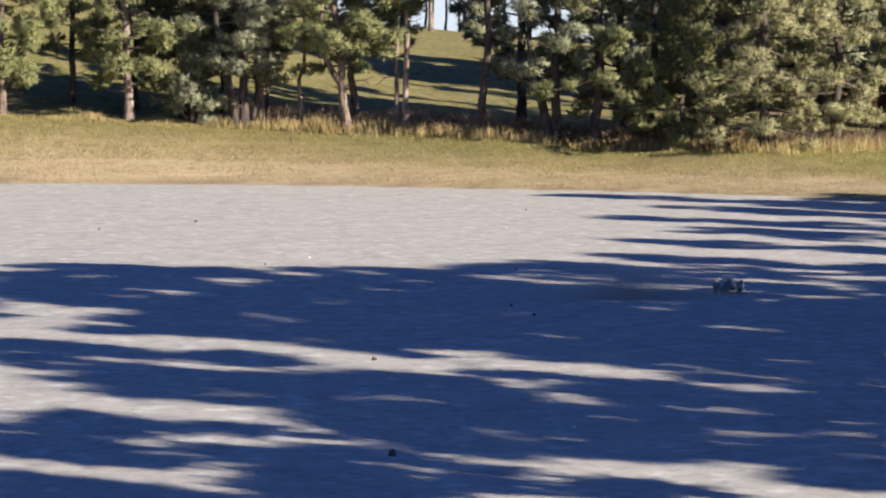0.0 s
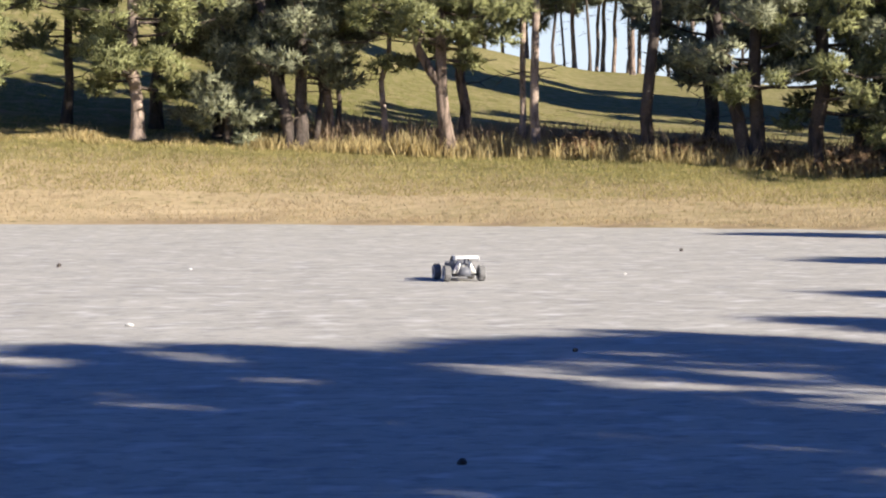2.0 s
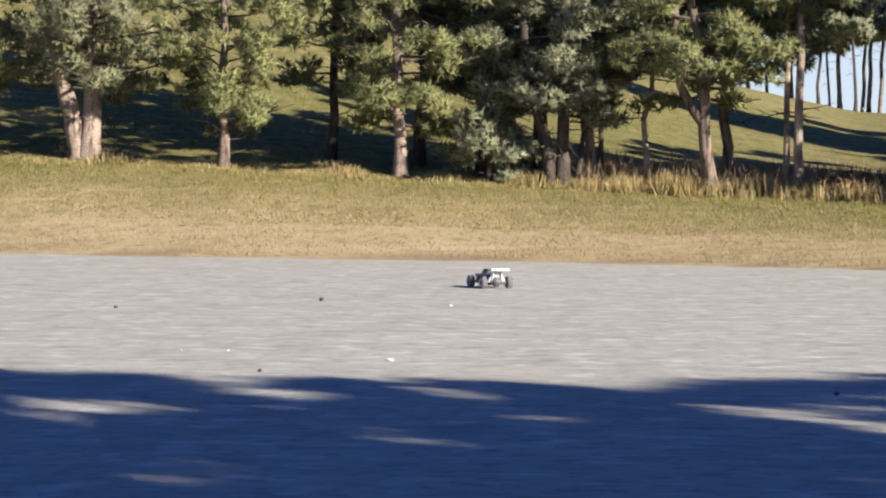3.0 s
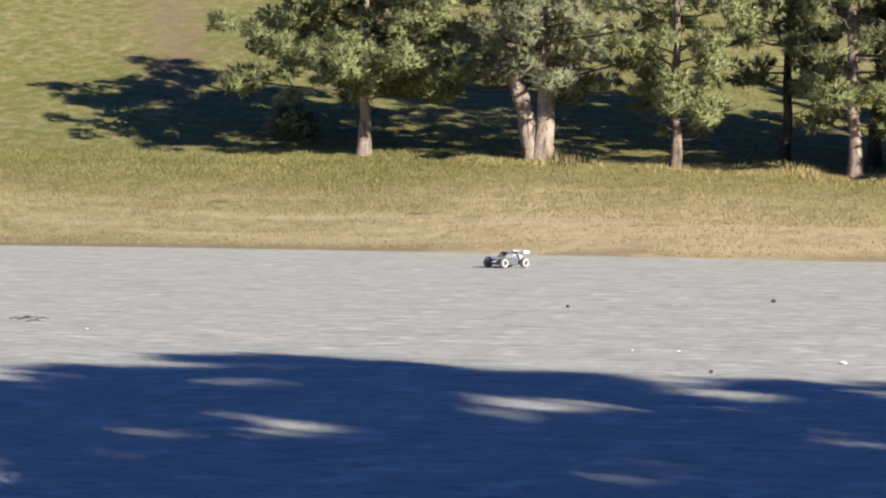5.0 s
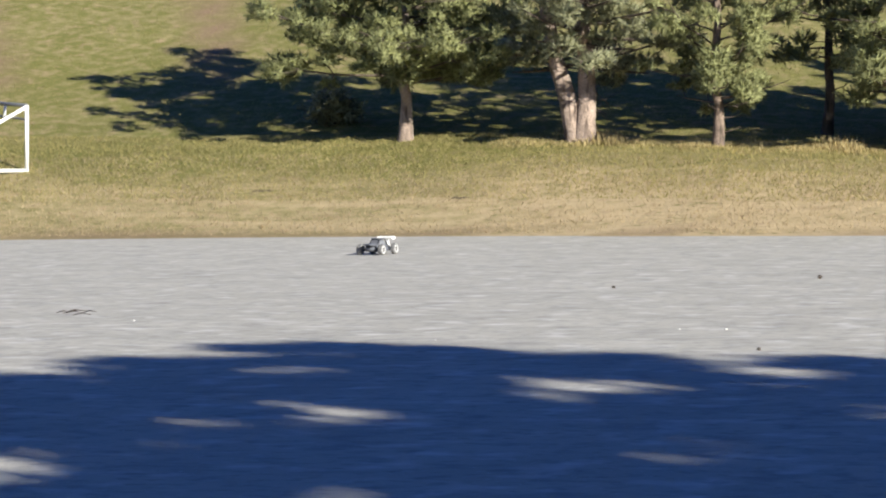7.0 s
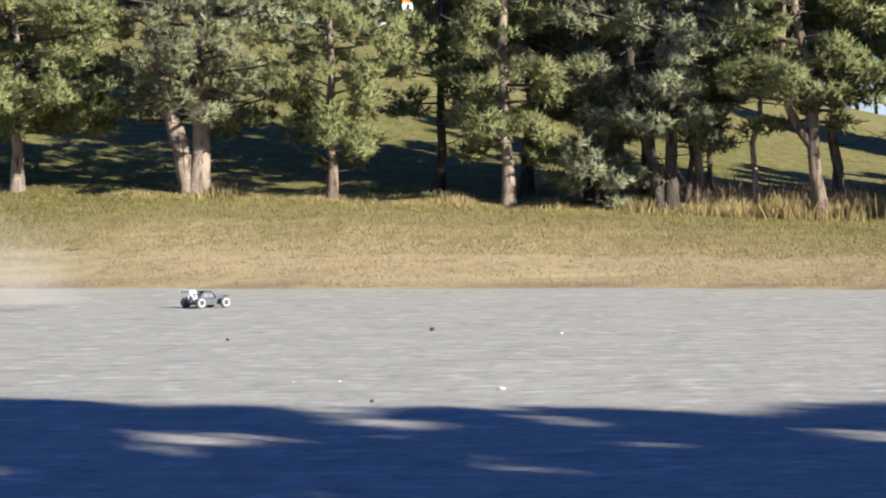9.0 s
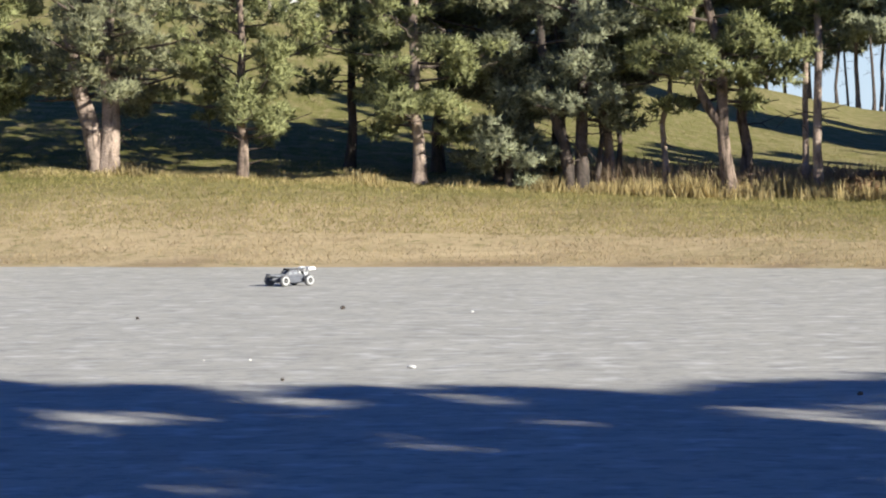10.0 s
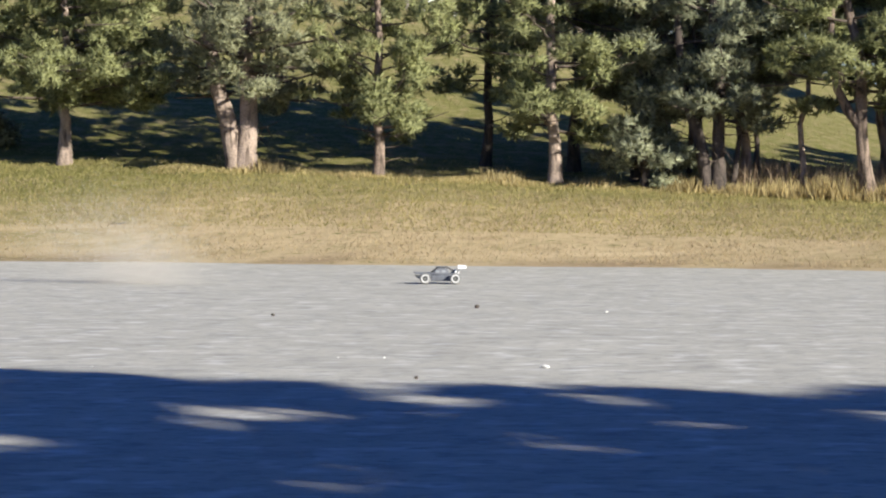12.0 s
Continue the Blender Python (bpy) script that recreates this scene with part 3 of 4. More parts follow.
# ---- undergrowth ----
def blades_mesh(name, roots, heights, widths, rng, mat, bend=0.3):
    """Grass blades: one bent narrow triangle pair each."""
    n = len(roots)
    r = np.array(roots)
    a = rng.uniform(0, 2 * np.pi, n)
    side = np.stack([np.cos(a), np.sin(a), np.zeros(n)], 1) * np.array(widths)[:, None]
    tip = r + np.stack([rng.normal(0, bend, n), rng.normal(0, bend, n), np.ones(n)], 1) * np.array(heights)[:, None]
    v = np.stack([r - side, r + side, tip], 1).reshape(-1, 3)
    return mesh_object(name, v.tolist(), np.arange(len(v)).reshape(-1, 3).tolist(), mat)


def undergrowth():
    rng = np.random.default_rng(5)
    roots, hs, ws = [], [], []
    for c in range(3400):
        az = rng.uniform(-12, 24)
        ex = rng.normal(0.2, 0.5)
        tall = 0.1 + 0.45 * max(0, noise.noise((az * 0.9, 0, 0))) + 0.3 * smooth((az + 0.5) / 4) * rng.uniform(0.3, 1.3)
        for _ in range(9):
            x, y, z = spot(az + rng.normal(0, 0.12), ex + rng.normal(0, 0.12), 0.03)
            roots.append((x, y, z))
            hs.append(tall * rng.uniform(0.5, 1.3))
            ws.append(rng.uniform(0.012, 0.03))
    tagged(blades_mesh("tall_grass", roots, hs, ws, rng, DRY_GRASS, 0.25), "tall dry straw grass along the foot of the pines", "grass", kind="stuff")
    roots, hs, ws = [], [], []
    for c in range(1900):
        az = rng.uniform(1.5, 40)
        ex = abs(rng.normal(0, 2.2)) + 0.5
        for _ in range(10):
            x, y, z = spot(az + rng.normal(0, 0.15), ex + rng.normal(0, 0.15), 0.03)
            roots.append((x, y, z))
            hs.append(rng.uniform(0.25, 0.85))
            ws.append(rng.uniform(0.015, 0.04))
    tagged(blades_mesh("bracken", roots, hs, ws, rng, BRACKEN, 0.45), "brown dead bracken and brambles under the pines", "bracken", kind="stuff")
    roots, hs, ws = [], [], []
    for c in range(150000):
        az = rng.uniform(-27, 36)
        d = edge_at(az) + strip_at(az) * (1.12 - 0.75 * rng.uniform(0, 1) ** 1.3)
        x, y = d * math.sin(radians(az)), d * math.cos(radians(az))
        roots.append((x, y, ground_z(x, y) - 0.01))
        hs.append(rng.uniform(0.02, 0.08) * (0.5 + smooth((d - edge_at(az)) / 6)))
        ws.append(rng.uniform(0.006, 0.014))
    tagged(blades_mesh("short_grass", roots, hs, ws, rng, TURF_GREEN, 0.5), "short autumn grass blades on the bank", "grass", kind="stuff")
    roots, hs, ws = [], [], []
    for c in range(110000):
        az = rng.uniform(-27, 36)
        u = rng.uniform(0.02, 0.8)
        if noise.noise((az * 0.35, u * 5, 4.0)) < rng.uniform(-0.5, 0.3) - 0.25 * smooth((-8 - az) / 6):
            continue
        d = edge_at(az) + strip_at(az) * u
        x, y = d * math.sin(radians(az)), d * math.cos(radians(az))
        roots.append((x, y, ground_z(x, y) - 0.01))
        hs.append(rng.uniform(0.03, 0.1))
        ws.append(rng.uniform(0.006, 0.014))
    tagged(blades_mesh("straw_grass", roots, hs, ws, rng, STRAW, 0.6), "short dry straw-coloured grass on the bank", "grass", kind="stuff")
    roots, hs, ws = [], [], []
    for c in range(110000):
        az = rng.uniform(-27, 9)
        d = edge_at(az) + strip_at(az) + 2 + 34 * rng.uniform(0, 1) ** 1.2
        x, y = d * math.sin(radians(az)), d * math.cos(radians(az))
        roots.append((x, y, ground_z(x, y) - 0.02))
        hs.append(rng.uniform(0.03, 0.07))
        ws.append(rng.uniform(0.008, 0.02))
    tagged(blades_mesh("hill_grass", roots, hs, ws, rng, TURF_BLADE, 0.7), "rough green and straw grass on the hillside", "grass", kind="stuff")


def bush(seed, width, height, mat, label, category="bush"):
    rng = np.random.default_rng(seed)
    root = new("bush")
    tv, tf, centres, outs = [], [], [], []
    for k in range(26):
        a, g = rng.uniform(0, 6.28), rng.uniform(0.2, 1)
        tip = Vector((math.cos(a) * g * width / 2, math.sin(a) * g * width / 2, height * rng.uniform(0.5, 1) * (1.1 - 0.5 * g)))
        tube(tv, tf, [Vector((0, 0, -0.1)) + tip * 0.05, tip * 0.5 + Vector((0, 0, height * 0.12)), tip], [0.025, 0.015, 0.005], 4)
        for _ in range(26):
            q = rng.normal(0, 0.16, 3) * (width, width, height) * 0.8
            centres.append((np.array(tip) * rng.uniform(0.6, 1.0) + q).tolist())
            outs.append((q / (np.linalg.norm(q) + 1e-6)).tolist())
    centres = [(x, y, max(z, 0.05)) for x, y, z in centres]
    mesh_object("stem", tv, tf, BARK_DARK_SHADED, root)
    crown_object("foliage", centres, outs, rng, 6, 0.2, 0.045, mat, root)
    return tagged(root, label, category, "bushes")


def bushes():
    brown = bush(11, 4.0, 2.6, BROWN_LEAF, "brown leafless thicket beyond the wood")
    place(brown, 23.4, 15)
    for i, (az, ex) in enumerate([(25.2, 18), (26.9, 15), (28.4, 20), (29.9, 16), (31.6, 21), (33.6, 17), (35.6, 22), (22.0, 19), (28.9, 30), (32.6, 31), (26.0, 28), (35.2, 33)]):
        x, y, z = spot(az, ex)
        copy_thing(brown, pose(x, y, z - 0.35 * (i * 7 % 5), 0, 0, 71 * i))
    place(bush(12, 1.3, 0.9, NEEDLES_GREY, "small green sapling in the shade of a pine"), -15.8, 3.0)
    dead = bush(13, 1.5, 0.55, BROWN_LEAF, "low brown bramble clump at the foot of the pines")
    place(dead, 10.4, 0.5)
    for i, (az, ex) in enumerate([(7.9, 0.6), (12.7, 0.3), (14.3, 0.2), (15.2, 0.5), (17.4, 0.2), (18.2, 0.6)] ):
        copy_thing(dead, pose(*spot(az, ex), 0, 0, 67 * i))


def fallen_branch():
    x, y, z = spot(8.1, -0.2)
    tv, tf = [], []
    tube(tv, tf, [Vector(p) for p in ((-0.75, 0.1, 0.35), (-0.62, 0, 0.16), (-0.35, 0, 0.06), (0.05, 0, 0.1), (0.35, 0, 0.2), (0.75, 0.1, 0.16), (1.0, 0.2, 0.24))], [0.02, 0.03, 0.04, 0.045, 0.04, 0.03, 0.015], 6)
    tube(tv, tf, [Vector(p) for p in ((0.05, 0, 0.1), (-0.1, -0.2, 0.0), (-0.2, -0.4, -0.03))], [0.03, 0.025, 0.01], 5)
    ob = mesh_object("fallen_branch", tv, tf, BARK_DARK_SHADED, None, True)
    ob.matrix_basis = pose(x, y, z + 0.02, 0, 0, -8)
    tagged(ob, "dark fallen branch bowed over the grass", "branch")


def pebble(seed, size, mat, label, category, x, y, name="stone"):
    rng = np.random.default_rng(seed)
    bm = bmesh.new()
    bmesh.ops.create_icosphere(bm, subdivisions=2, radius=0.5)
    for v in bm.verts:
        v.co *= 1 + 0.35 * noise.noise(v.co * 2.3 + Vector((seed, 0, 0)))
        v.co = Vector((v.co.x * size[0], v.co.y * size[1], v.co.z * size[2]))
    me = bpy.data.meshes.new(name)
    bm.to_mesh(me)
    bm.free()
    me.materials.append(mat)
    ob = new(name, me)
    ob.matrix_basis = pose(x, y, ground_z(x, y) + 0.05 * (ground_z(x, y) < 0) + size[2] * 0.3, 0, 0, float(rng.uniform(0, 360)))
    return tagged(ob, label, category, "stones on the field")


def litter():
    for k, (x, y, sz) in enumerate([(-1.04, 21.45, 0.085), (-3.03, 22.48, 0.035), (-2.6, 22.5, 0.035), (-8.85, 23.67, 0.04), (-5.04, 21.12, 0.03), (4.59, 29.38, 0.05), (-0.73, 30.99, 0.06), (-0.92, -0.66, 0.09)]):
        pebble(k + 1, (sz, sz * 0.7, sz * 0.45), STONE_WHITE, "small white stone lying on the gravel", "stone", x, y)
    for k, (x, y, sz) in enumerate([(-2.45, 31.87, 0.08), (-2.05, 20.09, 0.04), (6.39, 35.51, 0.07), (2.5, 18.46, 0.045), (1.06, 12.01, 0.05), (1.11, 10.54, 0.06), (10.11, 12.59, 0.09), (9.41, 10.47, 0.09),
                                    (8.27, 4.71, 0.12), (-2.18, 5.39, 0.08), (-3.15, -2.18, 0.1), (-4.82, 29.75, 0.05)]):
        pebble(k + 30, (sz, sz * 0.8, sz * 0.8), BARK_DARK_SHADED, "dark pine cone lying on the gravel", "pine cone", x, y, "pine_cone")
    for az, el, w, x0 in ((-17.44, -0.68, 0.6, 0), (-12.83, -0.92, 0.4, 0), (0, 0, 0.42, (-9.86, 24.57))):
        if x0:
            x, y = x0
            z = 0.0
        else:
            d = edge_at(az)
            while ground_z(d * math.sin(radians(az)), d * math.cos(radians(az))) < 1.6 + d * math.tan(radians(el)):
                d += 0.05
            x, y = d * math.sin(radians(az)), d * math.cos(radians(az))
            z = ground_z(x, y)
        tv, tf = [], []
        rng = np.random.default_rng(int(abs(az) * 10) + 3)
        for _ in range(7):
            p = Vector((rng.uniform(-w / 2, w / 4), rng.uniform(-0.12, 0.12), rng.uniform(0.01, 0.04)))
            q = p + Vector((rng.uniform(0.15, w / 2), rng.uniform(-0.06, 0.06), rng.uniform(-0.01, 0.03)))
            tube(tv, tf, [p, p.lerp(q, 0.5) + Vector((0, 0, 0.02)), q], [0.004, 0.006, 0.002], 4)
        ob = mesh_object("twig", tv, tf, BARK_DARK_SHADED)
        ob.matrix_basis = pose(x, y, z, 0, 0, -az)
        tagged(ob, "dark broken twig lying flat on the ground", "twig")


# ---- built things ----
def part(name, bm, mat, parent, label="", smooth_it=False):
    me = bpy.data.meshes.new(name)
    bm.to_mesh(me)
    bm.free()
    me.materials.append(mat)
    if smooth_it:
        for p in me.polygons:
            p.use_smooth = True
    ob = new(name, me)
    ob.parent = parent
    if label:
        ob["label"] = label
    return ob


def pipe(name, pts, r, mat, parent, label="", sides=8):
    tv, tf = [], []
    pts = [Vector(p) for p in pts]
    tube(tv, tf, pts, [r] * len(pts), sides)
    tf.append(tuple(range(sides - 1, -1, -1)))
    ob = mesh_object(name, tv, tf, mat, parent, True)
    if label:
        ob["label"] = label
    return ob


def box(bm, cx, cy, cz, sx, sy, sz, bevel=0.0, taper=1.0):
    r = bmesh.ops.create_cube(bm, size=1.0)
    vs = r["verts"]
    for v in vs:
        t = taper if v.co.z > 0 else 1.0
        v.co = Vector((cx + v.co.x * sx * t, cy + v.co.y * sy * t, cz + v.co.z * sz))
    if bevel:
        es = list({e for v in vs for e in v.link_edges})
        bmesh.ops.bevel(bm, geom=es, offset=bevel, segments=2, affect="EDGES", profile=0.6)


def goal():
    """A small portable goal frame, seen from its side."""
    root = new("goal")
    az = -22.89
    d = 61.5
    x, y = d * math.sin(radians(az)), d * math.cos(radians(az))
    W, H, B, r = 5.0, 1.62, 2.9, 0.05
    root.matrix_basis = pose(x, y, ground_z(x, y) + 0.03, 0, 0, -az + 18)
    slope = 0.055
    for name, yy in (("near", 0.0), ("far", W)):
        z0 = slope * yy
        pipe("post", [(0, yy, z0), (0.03, yy, z0 + H)], r, WHITE_PAINT, root)
        pipe("base_bar", [(0.04, yy, z0), (-B, yy, z0 + 0.02)], r, WHITE_PAINT, root)
        pipe("stay", [(0.03, yy, z0 + H - 0.03), (-B * 0.97, yy, z0 + 0.05)], r * 0.95, WHITE_PAINT, root)
    pipe("crossbar", [(0.03, 0, H), (0.03, W, H + slope * W)], r, GREY_METAL, root, "dull grey crossbar")
    pipe("net_bar", [(0.0, 0.05, H - 0.34), (0.0, W, H - 0.3 + slope * W)], r * 0.6, GREY_METAL, root, "grey bar under the crossbar")
    pipe("back_bar", [(-B, 0, 0.02), (-B, W, 0.02 + slope * W)], r, WHITE_PAINT, root)
    for yy in (1.7, 2.9, 4.3):
        pipe("net_clip", [(0.02, yy, H + slope * yy - 0.04), (-0.02, yy, H + slope * yy - 0.36)], 0.035, WHITE_PAINT, root, "short white hanging net clip")
    tagged(root, "white tubular football goal frame without net on the grass", "goal")


def lathe(bm, profile, seg, axis_x=0.0, cy=0.0, cz=0.0, capped=True):
    """Turns (offset along X, radius) pairs round an axis parallel to X."""
    rings = []
    for off, r in profile:
        rings.append([bm.verts.new((axis_x + off, cy + r * math.cos(2 * math.pi * k / seg), cz + r * math.sin(2 * math.pi * k / seg))) for k in range(seg)])
    for a, b in zip(rings, rings[1:]):
        for k in range(seg):
            q = (k + 1) % seg
            bm.faces.new((a[k], a[q], b[q], b[k]))
    for ring in (rings[0], rings[-1]):
        if capped and profile[0][1] > 1e-4:
            bm.faces.new(ring)


def loft(bm, sections):
    """Skins closed sections of equal count, capped at the ends."""
    rings = [[bm.verts.new(p) for p in s] for s in sections]
    n = len(rings[0])
    for a, b in zip(rings, rings[1:]):
        for k in range(n):
            q = (k + 1) % n
            bm.faces.new((a[k], a[q], b[q], b[k]))
    bm.faces.new(rings[0][::-1])
    bm.faces.new(rings[-1])
    bmesh.ops.recalc_face_normals(bm, faces=bm.faces)


def ring_section(y, half, low, high, top=0.8):
    """A rounded car cross-section at y."""
    return [(-half, y, low + 0.08 * (high - low)), (-half * 0.96, y, low), (half * 0.96, y, low), (half, y, low + 0.08 * (high - low)),
            (half, y, low + 0.62 * (high - low)), (half * top, y, high), (0, y, high + 0.01), (-half * top, y, high), (-half, y, low + 0.62 * (high - low))]


def parked_car(paint, label, x, y, turn):
    """A saloon, +Y forward."""
    root = new("parked_car")
    bm = bmesh.new()
    loft(bm, [ring_section(*s) for s in ((-2.25, 0.72, 0.42, 0.78), (-2.2, 0.84, 0.28, 0.95), (-1.6, 0.89, 0.22, 1.0), (-0.5, 0.9, 0.2, 0.96), (0.8, 0.9, 0.2, 0.94), (1.6, 0.88, 0.22, 0.82), (2.15, 0.8, 0.28, 0.68), (2.25, 0.66, 0.36, 0.58))])
    body = part("body", bm, paint, root, smooth_it=True)
    bm = bmesh.new()
    loft(bm, [[(-h, yy, 0.93), (h, yy, 0.93), (h * tp, yy2, z), (-h * tp, yy2, z)] for h, yy, tp, yy2, z in ((0.8, -1.95, 1, -1.95, 0.935), (0.8, -1.75, 0.82, -1.2, 1.38), (0.8, -0.4, 0.8, -0.4, 1.43), (0.8, 0.8, 0.82, 0.2, 1.38), (0.8, 1.1, 1, 1.1, 0.935))])
    part("glasshouse", bm, CAR_GLASS, root, "dark tinted glass")
    bm = bmesh.new()
    box(bm, 0, -0.45, 1.42, 1.24, 1.75, 0.05, 0.02)
    part("roof", bm, paint, root)
    for sx in (-1, 1):
        for yy in (-1.38, 1.32):
            wheel = new("wheel")
            wheel.parent = root
            wheel.matrix_basis = pose(sx * 0.82, yy, 0.32)
            bm = bmesh.new()
            lathe(bm, [(-0.1, 0.22), (-0.11, 0.3), (-0.06, 0.325), (0.06, 0.325), (0.11, 0.3), (0.1, 0.22)], 24)
            part("tyre", bm, RUBBER, wheel)
            bm = bmesh.new()
            lathe(bm, [(-0.09, 0.225), (0.0, 0.2), (0.09, 0.225)], 24)
            for k in range(5):
                a = 2 * math.pi * k / 5
                box(bm, sx * 0.085, 0.11 * math.cos(a), 0.11 * math.sin(a), 0.03, 0.08, 0.08)
            part("rim", bm, SILVER, wheel)
    for sx in (-1, 1):
        bm = bmesh.new()
        box(bm, sx * 0.66, -2.19, 0.78, 0.3, 0.08, 0.14, 0.02)
        part("tail_light", bm, TAIL_RED, root)
        bm = bmesh.new()
        box(bm, sx * 0.6, 2.17, 0.6, 0.34, 0.1, 0.13, 0.02)
        part("headlight", bm, SILVER, root)
    bm = bmesh.new()
    box(bm, 0, -2.235, 0.62, 0.5, 0.03, 0.11)
    part("plate", bm, WHITE_PAINT, root)
    root.matrix_basis = pose(x, y, ground_z(x, y), 0, 0, turn)
    return tagged(root, label, "car", "parked cars")


def at(az, d):
    return d * math.sin(radians(az)), d * math.cos(radians(az))


def roadside():
    x, y = at(-18.25, 93.2)
    parked_car(NAVY, "dark blue saloon parked along the crest", x, y, -90 + 18 + 6)
    x, y = at(-25.2, 95.5)
    parked_car(SILVER_PAINT, "silver saloon parked along the crest", x, y, -90 + 25)
    x, y = at(-22.3, 96)
    parked_car(BLACK_PAINT, "black car parked behind boulders on the crest", x, y, -90 + 20)
    for k, (az, s) in enumerate([(-24.0, 0.9), (-23.4, 0.6), (-22.9, 0.5), (-22.0, 0.8), (-21.5, 0.55), (-20.6, 0.7), (-20.1, 0.9), (-19.8, 0.5), (-16.6, 0.6)]):
        x, y = at(az, 91.5 + 0.4 * (k % 3))
        ob = pebble(60 + k, (s * 0.8, s * 0.6, s * 0.45), BOULDER, "pale weathered boulder along the crest", "boulder", x, y, "boulder")
        ob["group"] = "boulders on the crest"
    root = new("hazard_sign")
    x, y = at(-4.9, 97)
    root.matrix_basis = pose(x, y, ground_z(x, y) - 0.28, 0, 0, 4)
    pipe("post", [(0, 0.06, 0), (0, 0.06, 2.3)], 0.04, GREY_METAL, root)
    for name, z, h, mat in (("orange_panel", 1.95, 0.42, ORANGE), ("white_panel", 1.5, 0.46, WHITE_PAINT), ("orange_panel", 1.06, 0.4, ORANGE)):
        bm = bmesh.new()
        box(bm, 0, 0, z, 0.42, 0.04, h, 0.008)
        part(name, bm, mat, root)
    bm = bmesh.new()
    box(bm, 0.02, -0.025, 1.56, 0.1, 0.012, 0.22)
    box(bm, 0.08, -0.025, 1.44, 0.18, 0.012, 0.1)
    part("symbol", bm, BLACK_PAINT, root, "small black symbol bars")
    tagged(root, "orange and white roadside hazard board on a post", "road sign")
    x, y = at(-5.35, 97)
    root = new("handrail")
    root.matrix_basis = pose(x, y, ground_z(x, y) - 0.35, 0, 0, 5)
    pipe("rail", [(-0.55, 0, 0.0), (-0.5, 0, 0.75), (-0.2, 0, 0.92), (0.2, 0, 0.86), (0.55, 0, 0.6), (0.75, 0, 0.2), (0.8, 0, -0.1)], 0.045, WHITE_PAINT, root)
    pipe("upright", [(0.1, 0, -0.1), (0.1, 0, 0.88)], 0.03, WHITE_PAINT, root)
    tagged(root, "white bent tube handrail beside the road", "rail")
    x, y = at(-6.1, 98)
    pebble(90, (0.6, 0.5, 0.6), BOULDER, "pale weathered boulder along the crest", "boulder", x, y, "boulder")["group"] = "boulders on the crest"


# ---- the buggy ----
BUGGY_SIZE = 0.92


